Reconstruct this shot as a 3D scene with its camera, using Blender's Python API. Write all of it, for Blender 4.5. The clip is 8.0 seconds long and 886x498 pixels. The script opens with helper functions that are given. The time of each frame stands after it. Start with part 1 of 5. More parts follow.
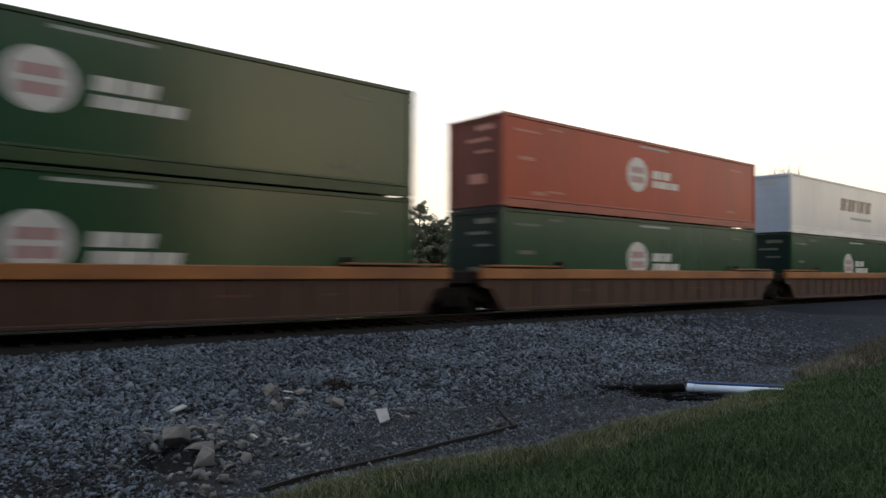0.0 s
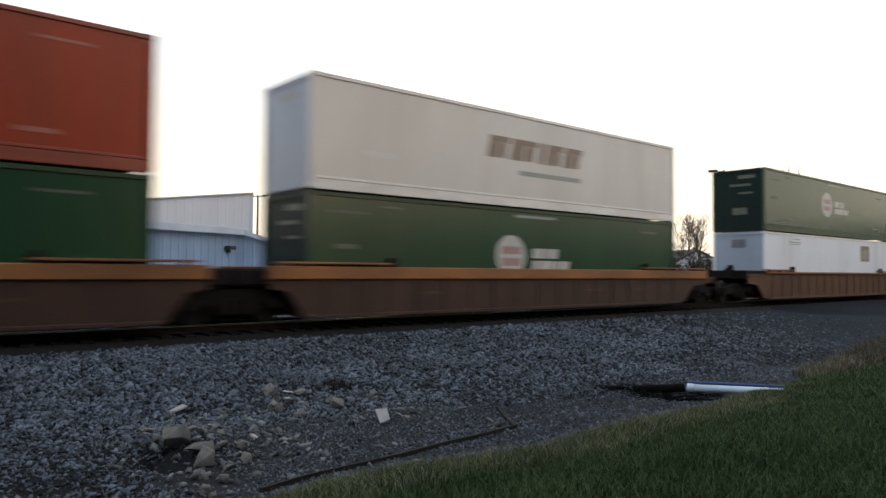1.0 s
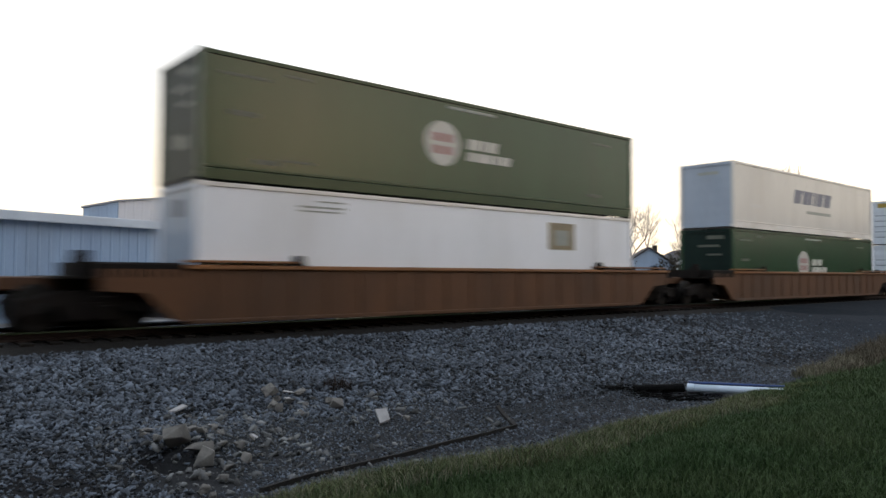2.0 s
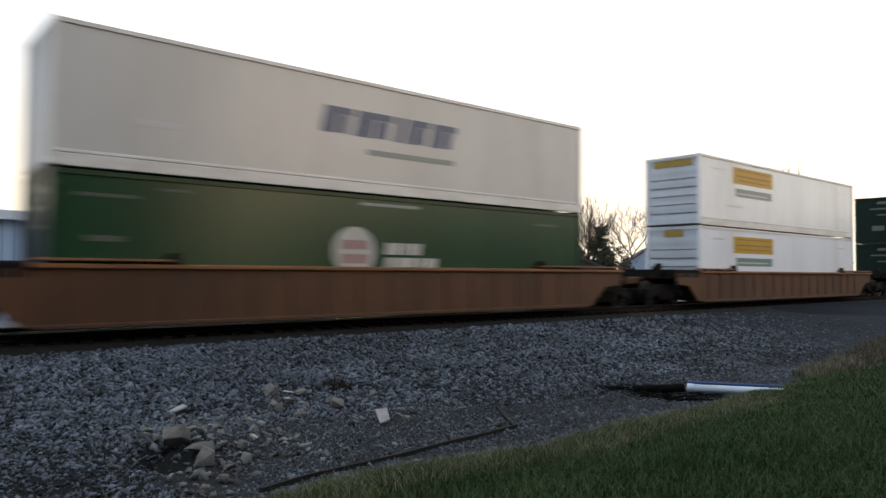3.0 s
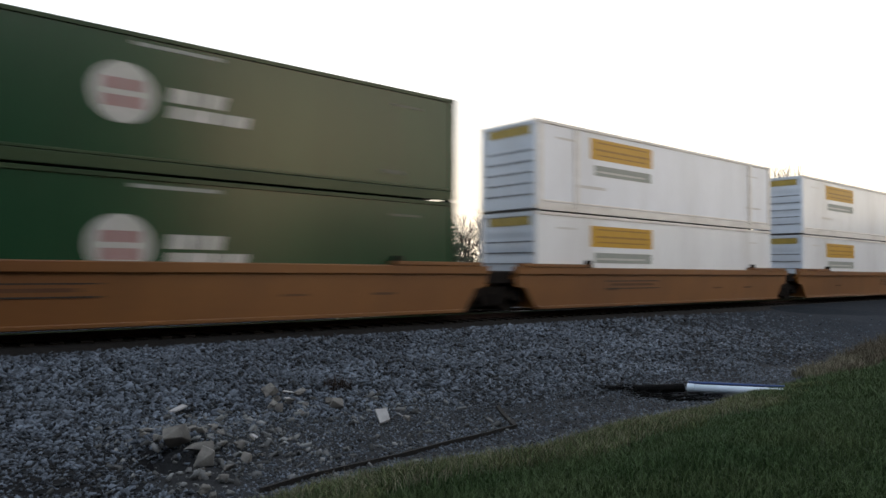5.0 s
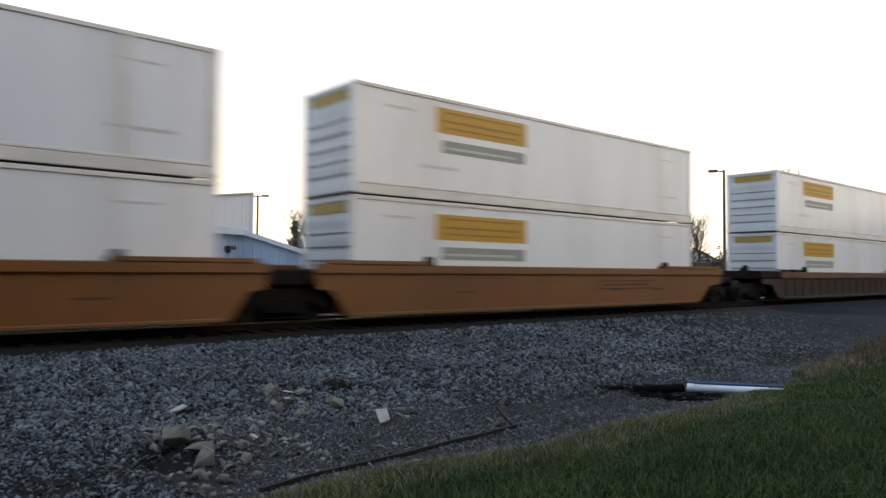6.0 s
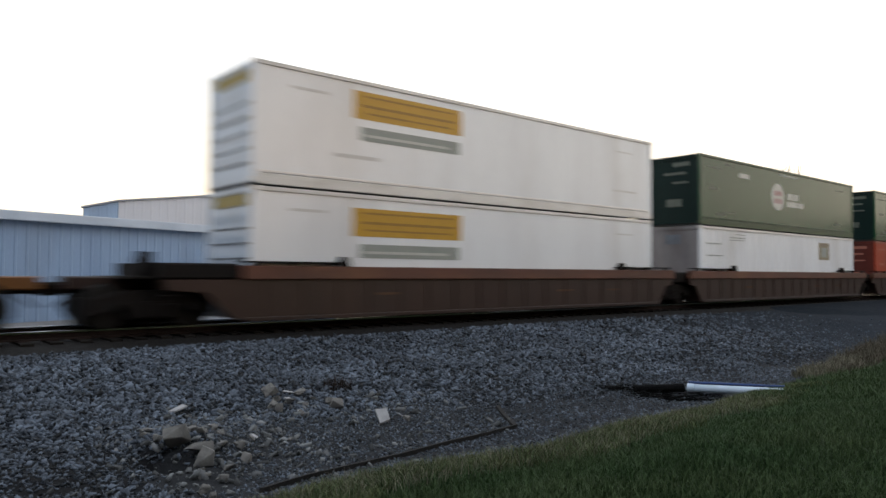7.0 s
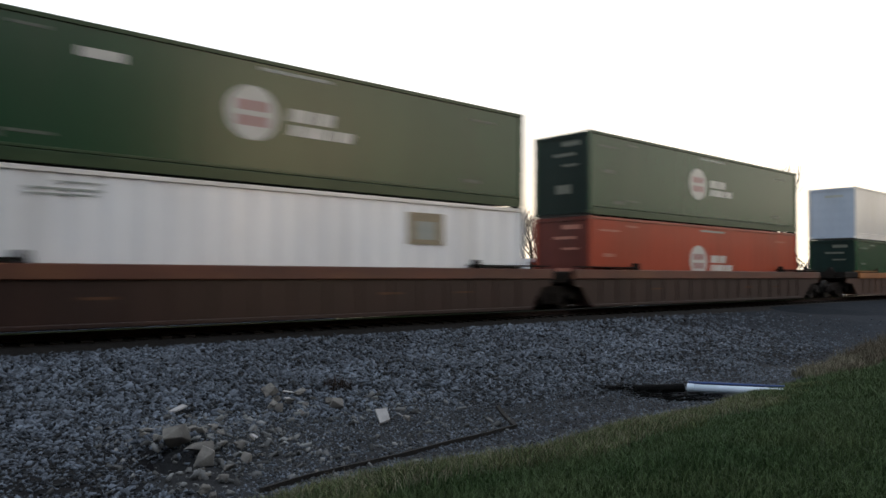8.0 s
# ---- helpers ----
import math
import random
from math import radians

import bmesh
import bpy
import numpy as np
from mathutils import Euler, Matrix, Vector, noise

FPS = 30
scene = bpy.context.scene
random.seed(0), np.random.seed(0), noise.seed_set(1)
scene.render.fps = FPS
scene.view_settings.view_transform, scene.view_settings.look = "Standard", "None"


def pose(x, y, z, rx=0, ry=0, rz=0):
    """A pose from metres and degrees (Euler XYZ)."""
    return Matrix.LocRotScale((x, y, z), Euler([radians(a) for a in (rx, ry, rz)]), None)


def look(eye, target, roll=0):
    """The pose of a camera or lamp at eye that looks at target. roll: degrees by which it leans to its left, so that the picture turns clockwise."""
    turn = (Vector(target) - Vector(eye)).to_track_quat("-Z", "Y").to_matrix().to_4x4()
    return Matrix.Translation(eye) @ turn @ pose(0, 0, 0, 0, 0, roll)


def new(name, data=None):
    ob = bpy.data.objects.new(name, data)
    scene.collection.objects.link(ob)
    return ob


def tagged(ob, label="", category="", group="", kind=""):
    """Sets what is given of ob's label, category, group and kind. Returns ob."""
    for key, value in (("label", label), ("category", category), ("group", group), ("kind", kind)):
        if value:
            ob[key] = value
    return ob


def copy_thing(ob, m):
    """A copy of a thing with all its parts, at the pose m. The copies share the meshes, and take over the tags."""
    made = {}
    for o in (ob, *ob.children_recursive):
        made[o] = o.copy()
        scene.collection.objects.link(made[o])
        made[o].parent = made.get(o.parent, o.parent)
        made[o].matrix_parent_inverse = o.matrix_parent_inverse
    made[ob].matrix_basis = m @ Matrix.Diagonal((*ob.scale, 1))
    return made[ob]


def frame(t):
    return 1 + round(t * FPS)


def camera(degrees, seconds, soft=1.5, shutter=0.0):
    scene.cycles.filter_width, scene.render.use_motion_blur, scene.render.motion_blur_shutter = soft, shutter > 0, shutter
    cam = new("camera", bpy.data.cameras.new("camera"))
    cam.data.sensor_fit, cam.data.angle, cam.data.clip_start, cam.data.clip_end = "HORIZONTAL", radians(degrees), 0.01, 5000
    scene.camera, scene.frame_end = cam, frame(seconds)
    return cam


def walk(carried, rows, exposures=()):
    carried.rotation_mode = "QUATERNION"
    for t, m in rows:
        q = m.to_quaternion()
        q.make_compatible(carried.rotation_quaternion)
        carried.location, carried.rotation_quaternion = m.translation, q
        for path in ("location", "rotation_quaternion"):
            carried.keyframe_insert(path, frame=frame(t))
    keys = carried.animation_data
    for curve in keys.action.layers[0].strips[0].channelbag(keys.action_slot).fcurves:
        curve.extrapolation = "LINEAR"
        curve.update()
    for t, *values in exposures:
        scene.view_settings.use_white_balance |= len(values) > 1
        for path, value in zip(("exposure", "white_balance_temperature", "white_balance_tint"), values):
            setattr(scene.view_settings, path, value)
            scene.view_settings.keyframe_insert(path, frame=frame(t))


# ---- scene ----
import itertools

cam = camera(63.6, 8.0, soft=1.52, shutter=0.45)
EYE = (0.0, 0.0, 1.195)
YAW, TILT, LEAN = radians(40.52), radians(1.918), 0.32
AIM = (EYE[0] + math.sin(YAW) * math.cos(TILT), EYE[1] + math.cos(YAW) * math.cos(TILT), EYE[2] + math.sin(TILT))
walk(cam, [(0.0, look(EYE, AIM, LEAN)), (8.0, look(EYE, AIM, LEAN))], exposures=[(0.0, -0.14), (0.6, -0.08), (1.3, 0.0), (8.0, 0.0)])

# ---- light: a thin overcast at dusk, low warm glow behind the viewer ----
SUN_AZ, SUN_EL = radians(154), radians(7)
world = bpy.data.worlds.new("dusk_sky")
scene.world = world
world.use_nodes = True
wn, wl = world.node_tree.nodes, world.node_tree.links
sky = wn.new("ShaderNodeTexSky")
sky.sky_type, sky.sun_disc = "NISHITA", False
sky.sun_elevation, sky.sun_rotation = SUN_EL, SUN_AZ
sky.air_density, sky.dust_density, sky.ozone_density = 1.0, 3.0, 1.0
veil = wn.new("ShaderNodeMix")
veil.data_type = "RGBA"
veil.inputs["Factor"].default_value = 0.64
veil.inputs["B"].default_value = (10.9, 11.5, 12.5, 1)
gain = wn.new("ShaderNodeVectorMath")
gain.operation = "MULTIPLY"
gain.inputs[1].default_value = (1.25, 1.25, 1.25)
wl.new(sky.outputs["Color"], gain.inputs[0])
wl.new(gain.outputs["Vector"], veil.inputs["A"])
# a warm haze lies along the whole horizon
place, height, low = wn.new("ShaderNodeTexCoord"), wn.new("ShaderNodeSeparateXYZ"), wn.new("ShaderNodeMapRange")
low.interpolation_type = "SMOOTHSTEP"
for key, value in (("From Min", 0.0), ("From Max", 0.44), ("To Min", 0.95), ("To Max", 0.0)):
    low.inputs[key].default_value = value
haze = wn.new("ShaderNodeMix")
haze.data_type = "RGBA"
haze.inputs["B"].default_value = (10.3, 8.8, 6.7, 1)
wl.new(place.outputs["Generated"], height.inputs["Vector"])
wl.new(height.outputs["Z"], low.inputs["Value"])
wl.new(low.outputs["Result"], haze.inputs["Factor"])
wl.new(veil.outputs["Result"], haze.inputs["A"])
wl.new(haze.outputs["Result"], wn["Background"].inputs["Color"])
wn["Background"].inputs["Strength"].default_value = 0.15

sun_data = bpy.data.lights.new("sun", "SUN")
sun_data.energy, sun_data.angle, sun_data.color = 0.15, radians(20), (1.0, 0.58, 0.28)
sun = new("sun", sun_data)
sun_from = Vector((math.sin(SUN_AZ) * math.cos(SUN_EL), math.cos(SUN_AZ) * math.cos(SUN_EL), math.sin(SUN_EL)))
sun.matrix_world = look(sun_from * 60, (0, 0, 0))


# ---- materials ----
def material(name, base, other=None, rough=0.6, metal=0.0, scale=3.0, detail_scale=40.0, bump=0.15, stretch=(1, 1, 1),
             grain=0.25, spec=0.5, per_object=0.0, per_island=0.0, dirt=None, dirt_amount=0.0):
    """Two scales of noise between two tones, fine grain, bump, and optional stains."""
    m = bpy.data.materials.new(name)
    m.use_nodes = True
    n, l = m.node_tree.nodes, m.node_tree.links
    bsdf = n["Principled BSDF"]
    bsdf.inputs["Roughness"].default_value = rough
    bsdf.inputs["Metallic"].default_value = metal
    bsdf.inputs["Specular IOR Level"].default_value = spec
    tc, mp = n.new("ShaderNodeTexCoord"), n.new("ShaderNodeMapping")
    mp.inputs["Scale"].default_value = stretch
    l.new(tc.outputs["Object"], mp.inputs["Vector"])

    def noise_tex(s, d):
        t = n.new("ShaderNodeTexNoise")
        t.inputs["Scale"].default_value, t.inputs["Detail"].default_value = s, d
        l.new(mp.outputs["Vector"], t.inputs["Vector"])
        return t

    def mix(a, b, fac, mode="MIX"):
        x = n.new("ShaderNodeMix")
        x.data_type, x.blend_type = "RGBA", mode
        for key, v in (("A", a), ("B", b), ("Factor", fac)):
            if isinstance(v, (tuple, float, int)):
                x.inputs[key].default_value = (*v, 1) if isinstance(v, tuple) else v
            else:
                l.new(v, x.inputs[key])
        return x.outputs["Result"]

    big, small = noise_tex(scale, 4), noise_tex(detail_scale, 3)
    ramp = n.new("ShaderNodeMapRange")
    ramp.inputs["From Min"].default_value, ramp.inputs["From Max"].default_value = 0.3, 0.7
    l.new(big.outputs["Fac"], ramp.inputs["Value"])
    colour = mix(base, other or tuple(c * 0.7 for c in base), ramp.outputs["Result"])
    if dirt:
        st = noise_tex(scale * 0.45 + 0.3, 6)
        rr = n.new("ShaderNodeMapRange")
        rr.inputs["From Min"].default_value, rr.inputs["From Max"].default_value = 0.5, 0.75
        rr.inputs["To Max"].default_value = dirt_amount
        l.new(st.outputs["Fac"], rr.inputs["Value"])
        colour = mix(colour, dirt, rr.outputs["Result"])
    g = n.new("ShaderNodeMapRange")
    g.inputs["To Min"].default_value, g.inputs["To Max"].default_value = 1 - grain, 1 + grain
    l.new(small.outputs["Fac"], g.inputs["Value"])
    colour = mix(colour, g.outputs["Result"], 1.0, "MULTIPLY")
    for amount, node, socket in ((per_object, "ShaderNodeObjectInfo", "Random"), (per_island, "ShaderNodeNewGeometry", "Random Per Island")):
        if amount:
            r = n.new(node)
            v = n.new("ShaderNodeMapRange")
            v.inputs["To Min"].default_value, v.inputs["To Max"].default_value = 1 - amount, 1 + amount
            l.new(r.outputs[socket], v.inputs["Value"])
            colour = mix(colour, v.outputs["Result"], 1.0, "MULTIPLY")
    l.new(colour, bsdf.inputs["Base Color"])
    if bump:
        b = n.new("ShaderNodeBump")
        b.inputs["Strength"].default_value, b.inputs["Distance"].default_value = bump, 0.02
        l.new(small.outputs["Fac"], b.inputs["Height"])
        l.new(b.outputs["Normal"], bsdf.inputs["Normal"])
    return m


STREAK = (0.6, 0.6, 0.12)
M = {
    "green": material("green_container_paint", (0.0130, 0.052, 0.0235), (0.0105, 0.043, 0.0200), 0.27, 0, 1.6, 30, 0.04, STREAK, 0.12, dirt=(0.030, 0.046, 0.026), dirt_amount=0.3, spec=0.40),
    # _end paints repeat the side paints darker, for the shade on leading ends
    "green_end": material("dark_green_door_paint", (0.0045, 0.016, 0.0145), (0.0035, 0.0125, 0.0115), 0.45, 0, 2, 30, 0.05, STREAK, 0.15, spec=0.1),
    "red": material("red_container_paint", (0.295, 0.040, 0.0155), (0.24, 0.034, 0.0135), 0.36, 0, 1.6, 30, 0.04, STREAK, 0.12, dirt=(0.17, 0.045, 0.022), dirt_amount=0.35, spec=0.3),
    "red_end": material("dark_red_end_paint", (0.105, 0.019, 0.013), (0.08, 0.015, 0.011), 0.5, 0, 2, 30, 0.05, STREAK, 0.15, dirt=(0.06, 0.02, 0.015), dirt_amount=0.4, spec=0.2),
    "mark_rose": material("faint_pink_stencil_paint", (0.34, 0.13, 0.095), (0.28, 0.09, 0.06), 0.45, 0, 4, 30, 0.02, grain=0.15),
    # the yellow vinyl again, darkened for the shaded container end
    "mark_yellow_shade": material("dull_yellow_end_vinyl", (0.26, 0.19, 0.022), (0.20, 0.15, 0.02), 0.5, 0, 4, 30, 0.02, grain=0.15),
    "white": material("white_container_paint", (0.72, 0.745, 0.775), (0.66, 0.68, 0.71), 0.22, 0, 1.6, 30, 0.03, STREAK, 0.07, dirt=(0.44, 0.42, 0.39), dirt_amount=0.35, spec=0.4),
    "grey": material("pale_grey_container_paint", (0.52, 0.515, 0.50), (0.46, 0.455, 0.445), 0.3, 0, 1.6, 30, 0.03, STREAK, 0.08, dirt=(0.36, 0.34, 0.315), dirt_amount=0.35),
    "bluewhite": material("cool_white_container_paint", (0.70, 0.735, 0.80), (0.645, 0.68, 0.735), 0.32, 0, 1.6, 30, 0.03, STREAK, 0.07, dirt=(0.42, 0.42, 0.42), dirt_amount=0.35, spec=0.3),
    # pale end paints: darker and bluer than the sides, shade put in the colour
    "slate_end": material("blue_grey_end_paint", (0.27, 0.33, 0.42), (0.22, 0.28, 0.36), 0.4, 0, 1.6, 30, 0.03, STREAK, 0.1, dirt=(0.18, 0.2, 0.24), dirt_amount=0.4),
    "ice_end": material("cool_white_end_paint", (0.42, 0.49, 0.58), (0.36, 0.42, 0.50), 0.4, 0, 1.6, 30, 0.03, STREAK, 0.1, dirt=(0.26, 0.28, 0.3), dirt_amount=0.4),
    # streaky grime plus end shade, both in this grey
    "grimy_shaded_end": material("grimy_grey_end_paint", (0.24, 0.225, 0.225), (0.15, 0.14, 0.145), 0.5, 0, 1.8, 30, 0.04, STREAK, 0.2, dirt=(0.08, 0.06, 0.055), dirt_amount=0.6, spec=0.2),
    "slot_dark": material("shadowed_groove_paint", (0.12, 0.14, 0.16), (0.09, 0.10, 0.12), 0.6, 0, 3, 30, 0.02),
    "rail_white": material("scuffed_white_rail_paint", (0.68, 0.665, 0.645), (0.54, 0.52, 0.495), 0.4, 0, 3, 40, 0.05, (0.3, 1, 1), 0.2),
    # scuffed, and lighter olive than the sides: sky reflection held in the colour
    "rail_green": material("scuffed_green_rail_paint", (0.040, 0.062, 0.030), (0.022, 0.044, 0.022), 0.35, 0, 3, 40, 0.05, (0.3, 1, 1), 0.2, spec=0.25),
    "rail_red": material("scuffed_red_rail_paint", (0.26, 0.05, 0.024), (0.17, 0.034, 0.017), 0.4, 0, 3, 40, 0.05, (0.3, 1, 1), 0.2),
    "mark_dim": material("faint_stencil_paint", (0.07, 0.085, 0.07), (0.05, 0.065, 0.05), 0.45, 0, 4, 30, 0.02, grain=0.15),
    "blade_pale": material("yellowing_grass_blade", (0.090, 0.104, 0.044), (0.060, 0.078, 0.034), 0.75, 0, 0.8, 30, 0.0, grain=0.2, per_island=0.45, spec=0.1),
    "mark_pale": material("faint_grey_stencil", (0.46, 0.46, 0.46), (0.52, 0.52, 0.52), 0.5, 0, 5, 30, 0.02, grain=0.15),
    "weed_tan": material("dull_tan_weed_stalk", (0.115, 0.098, 0.074), (0.075, 0.068, 0.050), 0.9, 0, 1.5, 30, 0.0, grain=0.2, per_island=0.4, spec=0.1),
    "weed": material("brown_weed_stalk", (0.030, 0.022, 0.019), (0.022, 0.018, 0.016), 0.9, 0, 2, 30, 0.0, grain=0.2, per_island=0.4, spec=0.1),
    # near-black ballast: the shade under the train is put into its colour
    "under_shade": material("oil_darkened_ballast", (0.0045, 0.004, 0.0038), (0.007, 0.0062, 0.0055), 0.85, 0, 1.5, 25, 0.6, grain=0.5, spec=0.2),
    "roof": material("container_roof_steel", (0.4, 0.4, 0.4), (0.28, 0.27, 0.26), 0.6, 0, 1.2, 30, 0.1, (1, 1, 1), 0.2),
    "dark": material("shadow_gap_steel", (0.012, 0.012, 0.013), (0.02, 0.018, 0.016), 0.7, 0, 4, 40, 0.1),
    "mark_white": material("white_vinyl_mark", (0.46, 0.46, 0.45), (0.36, 0.37, 0.35), 0.45, 0, 3, 30, 0.02, grain=0.1),
    "mark_red": material("red_vinyl_mark", (0.27, 0.125, 0.13), (0.23, 0.11, 0.115), 0.45, 0, 3, 30, 0.02, grain=0.1),
    "mark_brown": material("faded_brown_vinyl_mark", (0.15, 0.11, 0.085), (0.21, 0.16, 0.125), 0.5, 0, 5, 30, 0.02, grain=0.15),
    "mark_blue": material("faded_blue_vinyl_mark", (0.07, 0.09, 0.15), (0.13, 0.14, 0.19), 0.5, 0, 5, 30, 0.02, grain=0.15),
    "mark_grey": material("grey_green_vinyl_mark", (0.26, 0.28, 0.26), (0.2, 0.23, 0.22), 0.5, 0, 5, 30, 0.02, grain=0.15),
    "mark_teal": material("teal_vinyl_mark", (0.10, 0.19, 0.19), (0.13, 0.2, 0.2), 0.5, 0, 5, 30, 0.02, grain=0.15),
    "mark_yellow": material("yellow_vinyl_panel", (0.45, 0.25, 0.008), (0.38, 0.21, 0.008), 0.45, 0, 4, 30, 0.02, grain=0.12),
    "mark_ochre": material("dark_ochre_lettering", (0.28, 0.15, 0.012), (0.22, 0.12, 0.01), 0.5, 0, 4, 30, 0.02, grain=0.12),
    "mark_tan": material("tan_door_panel", (0.27, 0.22, 0.14), (0.16, 0.14, 0.10), 0.6, 0, 6, 40, 0.05, grain=0.25),
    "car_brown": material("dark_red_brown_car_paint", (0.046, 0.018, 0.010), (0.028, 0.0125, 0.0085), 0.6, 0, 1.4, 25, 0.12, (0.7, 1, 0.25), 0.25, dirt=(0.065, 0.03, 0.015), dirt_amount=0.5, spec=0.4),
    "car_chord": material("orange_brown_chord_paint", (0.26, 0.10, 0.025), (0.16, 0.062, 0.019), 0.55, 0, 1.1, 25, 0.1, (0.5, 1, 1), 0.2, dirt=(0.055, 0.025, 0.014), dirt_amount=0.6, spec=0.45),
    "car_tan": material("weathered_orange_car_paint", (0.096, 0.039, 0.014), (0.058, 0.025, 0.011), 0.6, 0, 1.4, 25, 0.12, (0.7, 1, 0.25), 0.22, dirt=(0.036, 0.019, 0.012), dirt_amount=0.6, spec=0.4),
    # same hue as car_tan, about twice as bright
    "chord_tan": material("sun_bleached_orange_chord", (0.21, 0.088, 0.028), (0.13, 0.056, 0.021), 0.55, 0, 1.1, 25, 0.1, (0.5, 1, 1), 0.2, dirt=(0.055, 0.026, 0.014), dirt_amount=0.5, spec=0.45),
    "car_yellow": material("yellow_orange_car_paint", (0.170, 0.070, 0.017), (0.130, 0.052, 0.014), 0.42, 0, 1.2, 25, 0.08, (0.5, 1, 0.3), 0.15, dirt=(0.055, 0.027, 0.012), dirt_amount=0.35, spec=0.45),
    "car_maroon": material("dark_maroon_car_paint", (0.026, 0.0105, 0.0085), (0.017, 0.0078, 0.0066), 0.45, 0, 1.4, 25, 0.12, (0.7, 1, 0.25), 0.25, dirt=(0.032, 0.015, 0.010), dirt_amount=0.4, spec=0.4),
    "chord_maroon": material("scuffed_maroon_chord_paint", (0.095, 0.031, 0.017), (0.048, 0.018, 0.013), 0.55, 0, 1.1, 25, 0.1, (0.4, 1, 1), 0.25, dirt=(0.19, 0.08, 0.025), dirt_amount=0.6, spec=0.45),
    "steel": material("worn_wheel_steel", (0.014, 0.013, 0.012), (0.010, 0.009, 0.0085), 0.7, 0.0, 5, 50, 0.1, spec=0.15),
    "truck": material("greasy_cast_steel", (0.010, 0.009, 0.0085), (0.013, 0.010, 0.009), 0.8, 0.0, 4, 40, 0.2, spec=0.1),
    "railhead": material("polished_rail_head", (0.62, 0.60, 0.58), (0.45, 0.43, 0.41), 0.10, 1.0, 3, 60, 0.0, (0.2, 1, 1)),
    "railweb": material("rusty_rail_web", (0.018, 0.011, 0.009), (0.012, 0.008, 0.007), 0.9, 0.0, 4, 60, 0.2, spec=0.1),
    "tie": material("creosoted_timber", (0.013, 0.010, 0.0085), (0.008, 0.007, 0.006), 0.85, 0, 4, 50, 0.3, (0.3, 2, 2), 0.35, per_object=0.3, spec=0.1),
    # bed colour holds the shade of the gaps between stones
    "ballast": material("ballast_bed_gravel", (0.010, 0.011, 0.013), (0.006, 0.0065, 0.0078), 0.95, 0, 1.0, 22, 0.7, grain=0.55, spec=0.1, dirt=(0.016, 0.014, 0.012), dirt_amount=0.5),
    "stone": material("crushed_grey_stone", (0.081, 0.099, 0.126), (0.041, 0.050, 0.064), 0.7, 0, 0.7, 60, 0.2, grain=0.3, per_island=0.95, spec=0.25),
    "fines": material("packed_grey_stone_fines", (0.017, 0.022, 0.029), (0.013, 0.017, 0.023), 0.95, 0, 0.9, 45, 0.5, grain=0.4, spec=0.1),
    "dirt": material("trodden_dirt_and_fines", (0.027, 0.029, 0.032), (0.016, 0.017, 0.019), 0.95, 0, 1.3, 30, 0.7, grain=0.5, spec=0.1),
    "rubble": material("grey_rubble_chips", (0.140, 0.147, 0.15), (0.070, 0.074, 0.077), 0.9, 0, 1.2, 50, 0.2, grain=0.3, per_island=0.6, spec=0.15),
    "rock": material("pale_broken_limestone", (0.155, 0.149, 0.138), (0.065, 0.064, 0.062), 0.85, 0, 5, 40, 0.3, grain=0.3, per_object=0.35),
    "slab": material("pale_concrete_piece", (0.34, 0.34, 0.345), (0.24, 0.24, 0.245), 0.85, 0, 6, 60, 0.15, grain=0.2),
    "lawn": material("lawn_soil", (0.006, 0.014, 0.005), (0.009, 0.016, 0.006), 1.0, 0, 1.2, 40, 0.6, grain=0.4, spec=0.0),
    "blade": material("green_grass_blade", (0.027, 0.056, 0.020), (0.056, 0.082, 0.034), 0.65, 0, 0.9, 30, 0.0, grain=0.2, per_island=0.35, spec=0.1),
    "dry": material("dry_straw_blade", (0.17, 0.16, 0.115), (0.105, 0.10, 0.07), 0.8, 0, 1.5, 30, 0.0, grain=0.2, per_island=0.4, spec=0.2),
    "asphalt": material("worn_asphalt", (0.013, 0.017, 0.023), (0.010, 0.0135, 0.018), 0.95, 0, 0.8, 80, 0.3, grain=0.35, spec=0.05),
    "lot": material("pale_concrete_yard", (0.30, 0.30, 0.31), (0.22, 0.22, 0.225), 0.85, 0, 0.4, 20, 0.2, grain=0.2),
    "far": material("far_field_grass", (0.045, 0.055, 0.025), (0.06, 0.06, 0.03), 0.95, 0, 0.05, 2, 0.2, grain=0.3),
    "pvc": material("white_plastic_pipe", (0.55, 0.66, 0.80), (0.48, 0.58, 0.70), 0.35, 0, 4, 30, 0.02, grain=0.06),
    "culvert": material("black_corrugated_pipe", (0.005, 0.0055, 0.006), (0.008, 0.008, 0.008), 0.9, 0, 5, 40, 0.1, spec=0.08),
    "rust": material("rusted_strap_steel", (0.006, 0.005, 0.0045), (0.009, 0.007, 0.006), 0.95, 0, 6, 40, 0.2),
    "siding": material("pale_blue_metal_siding", (0.25, 0.345, 0.485), (0.215, 0.30, 0.435), 0.5, 0, 0.7, 20, 0.03, (1, 1, 0.3), 0.08, dirt=(0.16, 0.2, 0.26), dirt_amount=0.4),
    "siding_pale": material("pale_grey_metal_siding", (0.52, 0.53, 0.57), (0.46, 0.47, 0.51), 0.5, 0, 0.6, 20, 0.03, (1, 1, 0.3), 0.06),
    "fascia": material("white_roof_trim", (0.46, 0.51, 0.58), (0.38, 0.43, 0.50), 0.45, 0, 1, 20, 0.02, grain=0.06),
    "metal_roof": material("galvanised_roof_sheet", (0.34, 0.35, 0.37), (0.25, 0.26, 0.28), 0.45, 0.4, 0.6, 20, 0.05, grain=0.15),
    "shingle": material("dark_roof_shingle", (0.05, 0.05, 0.055), (0.035, 0.035, 0.04), 0.9, 0, 1, 10, 0.2),
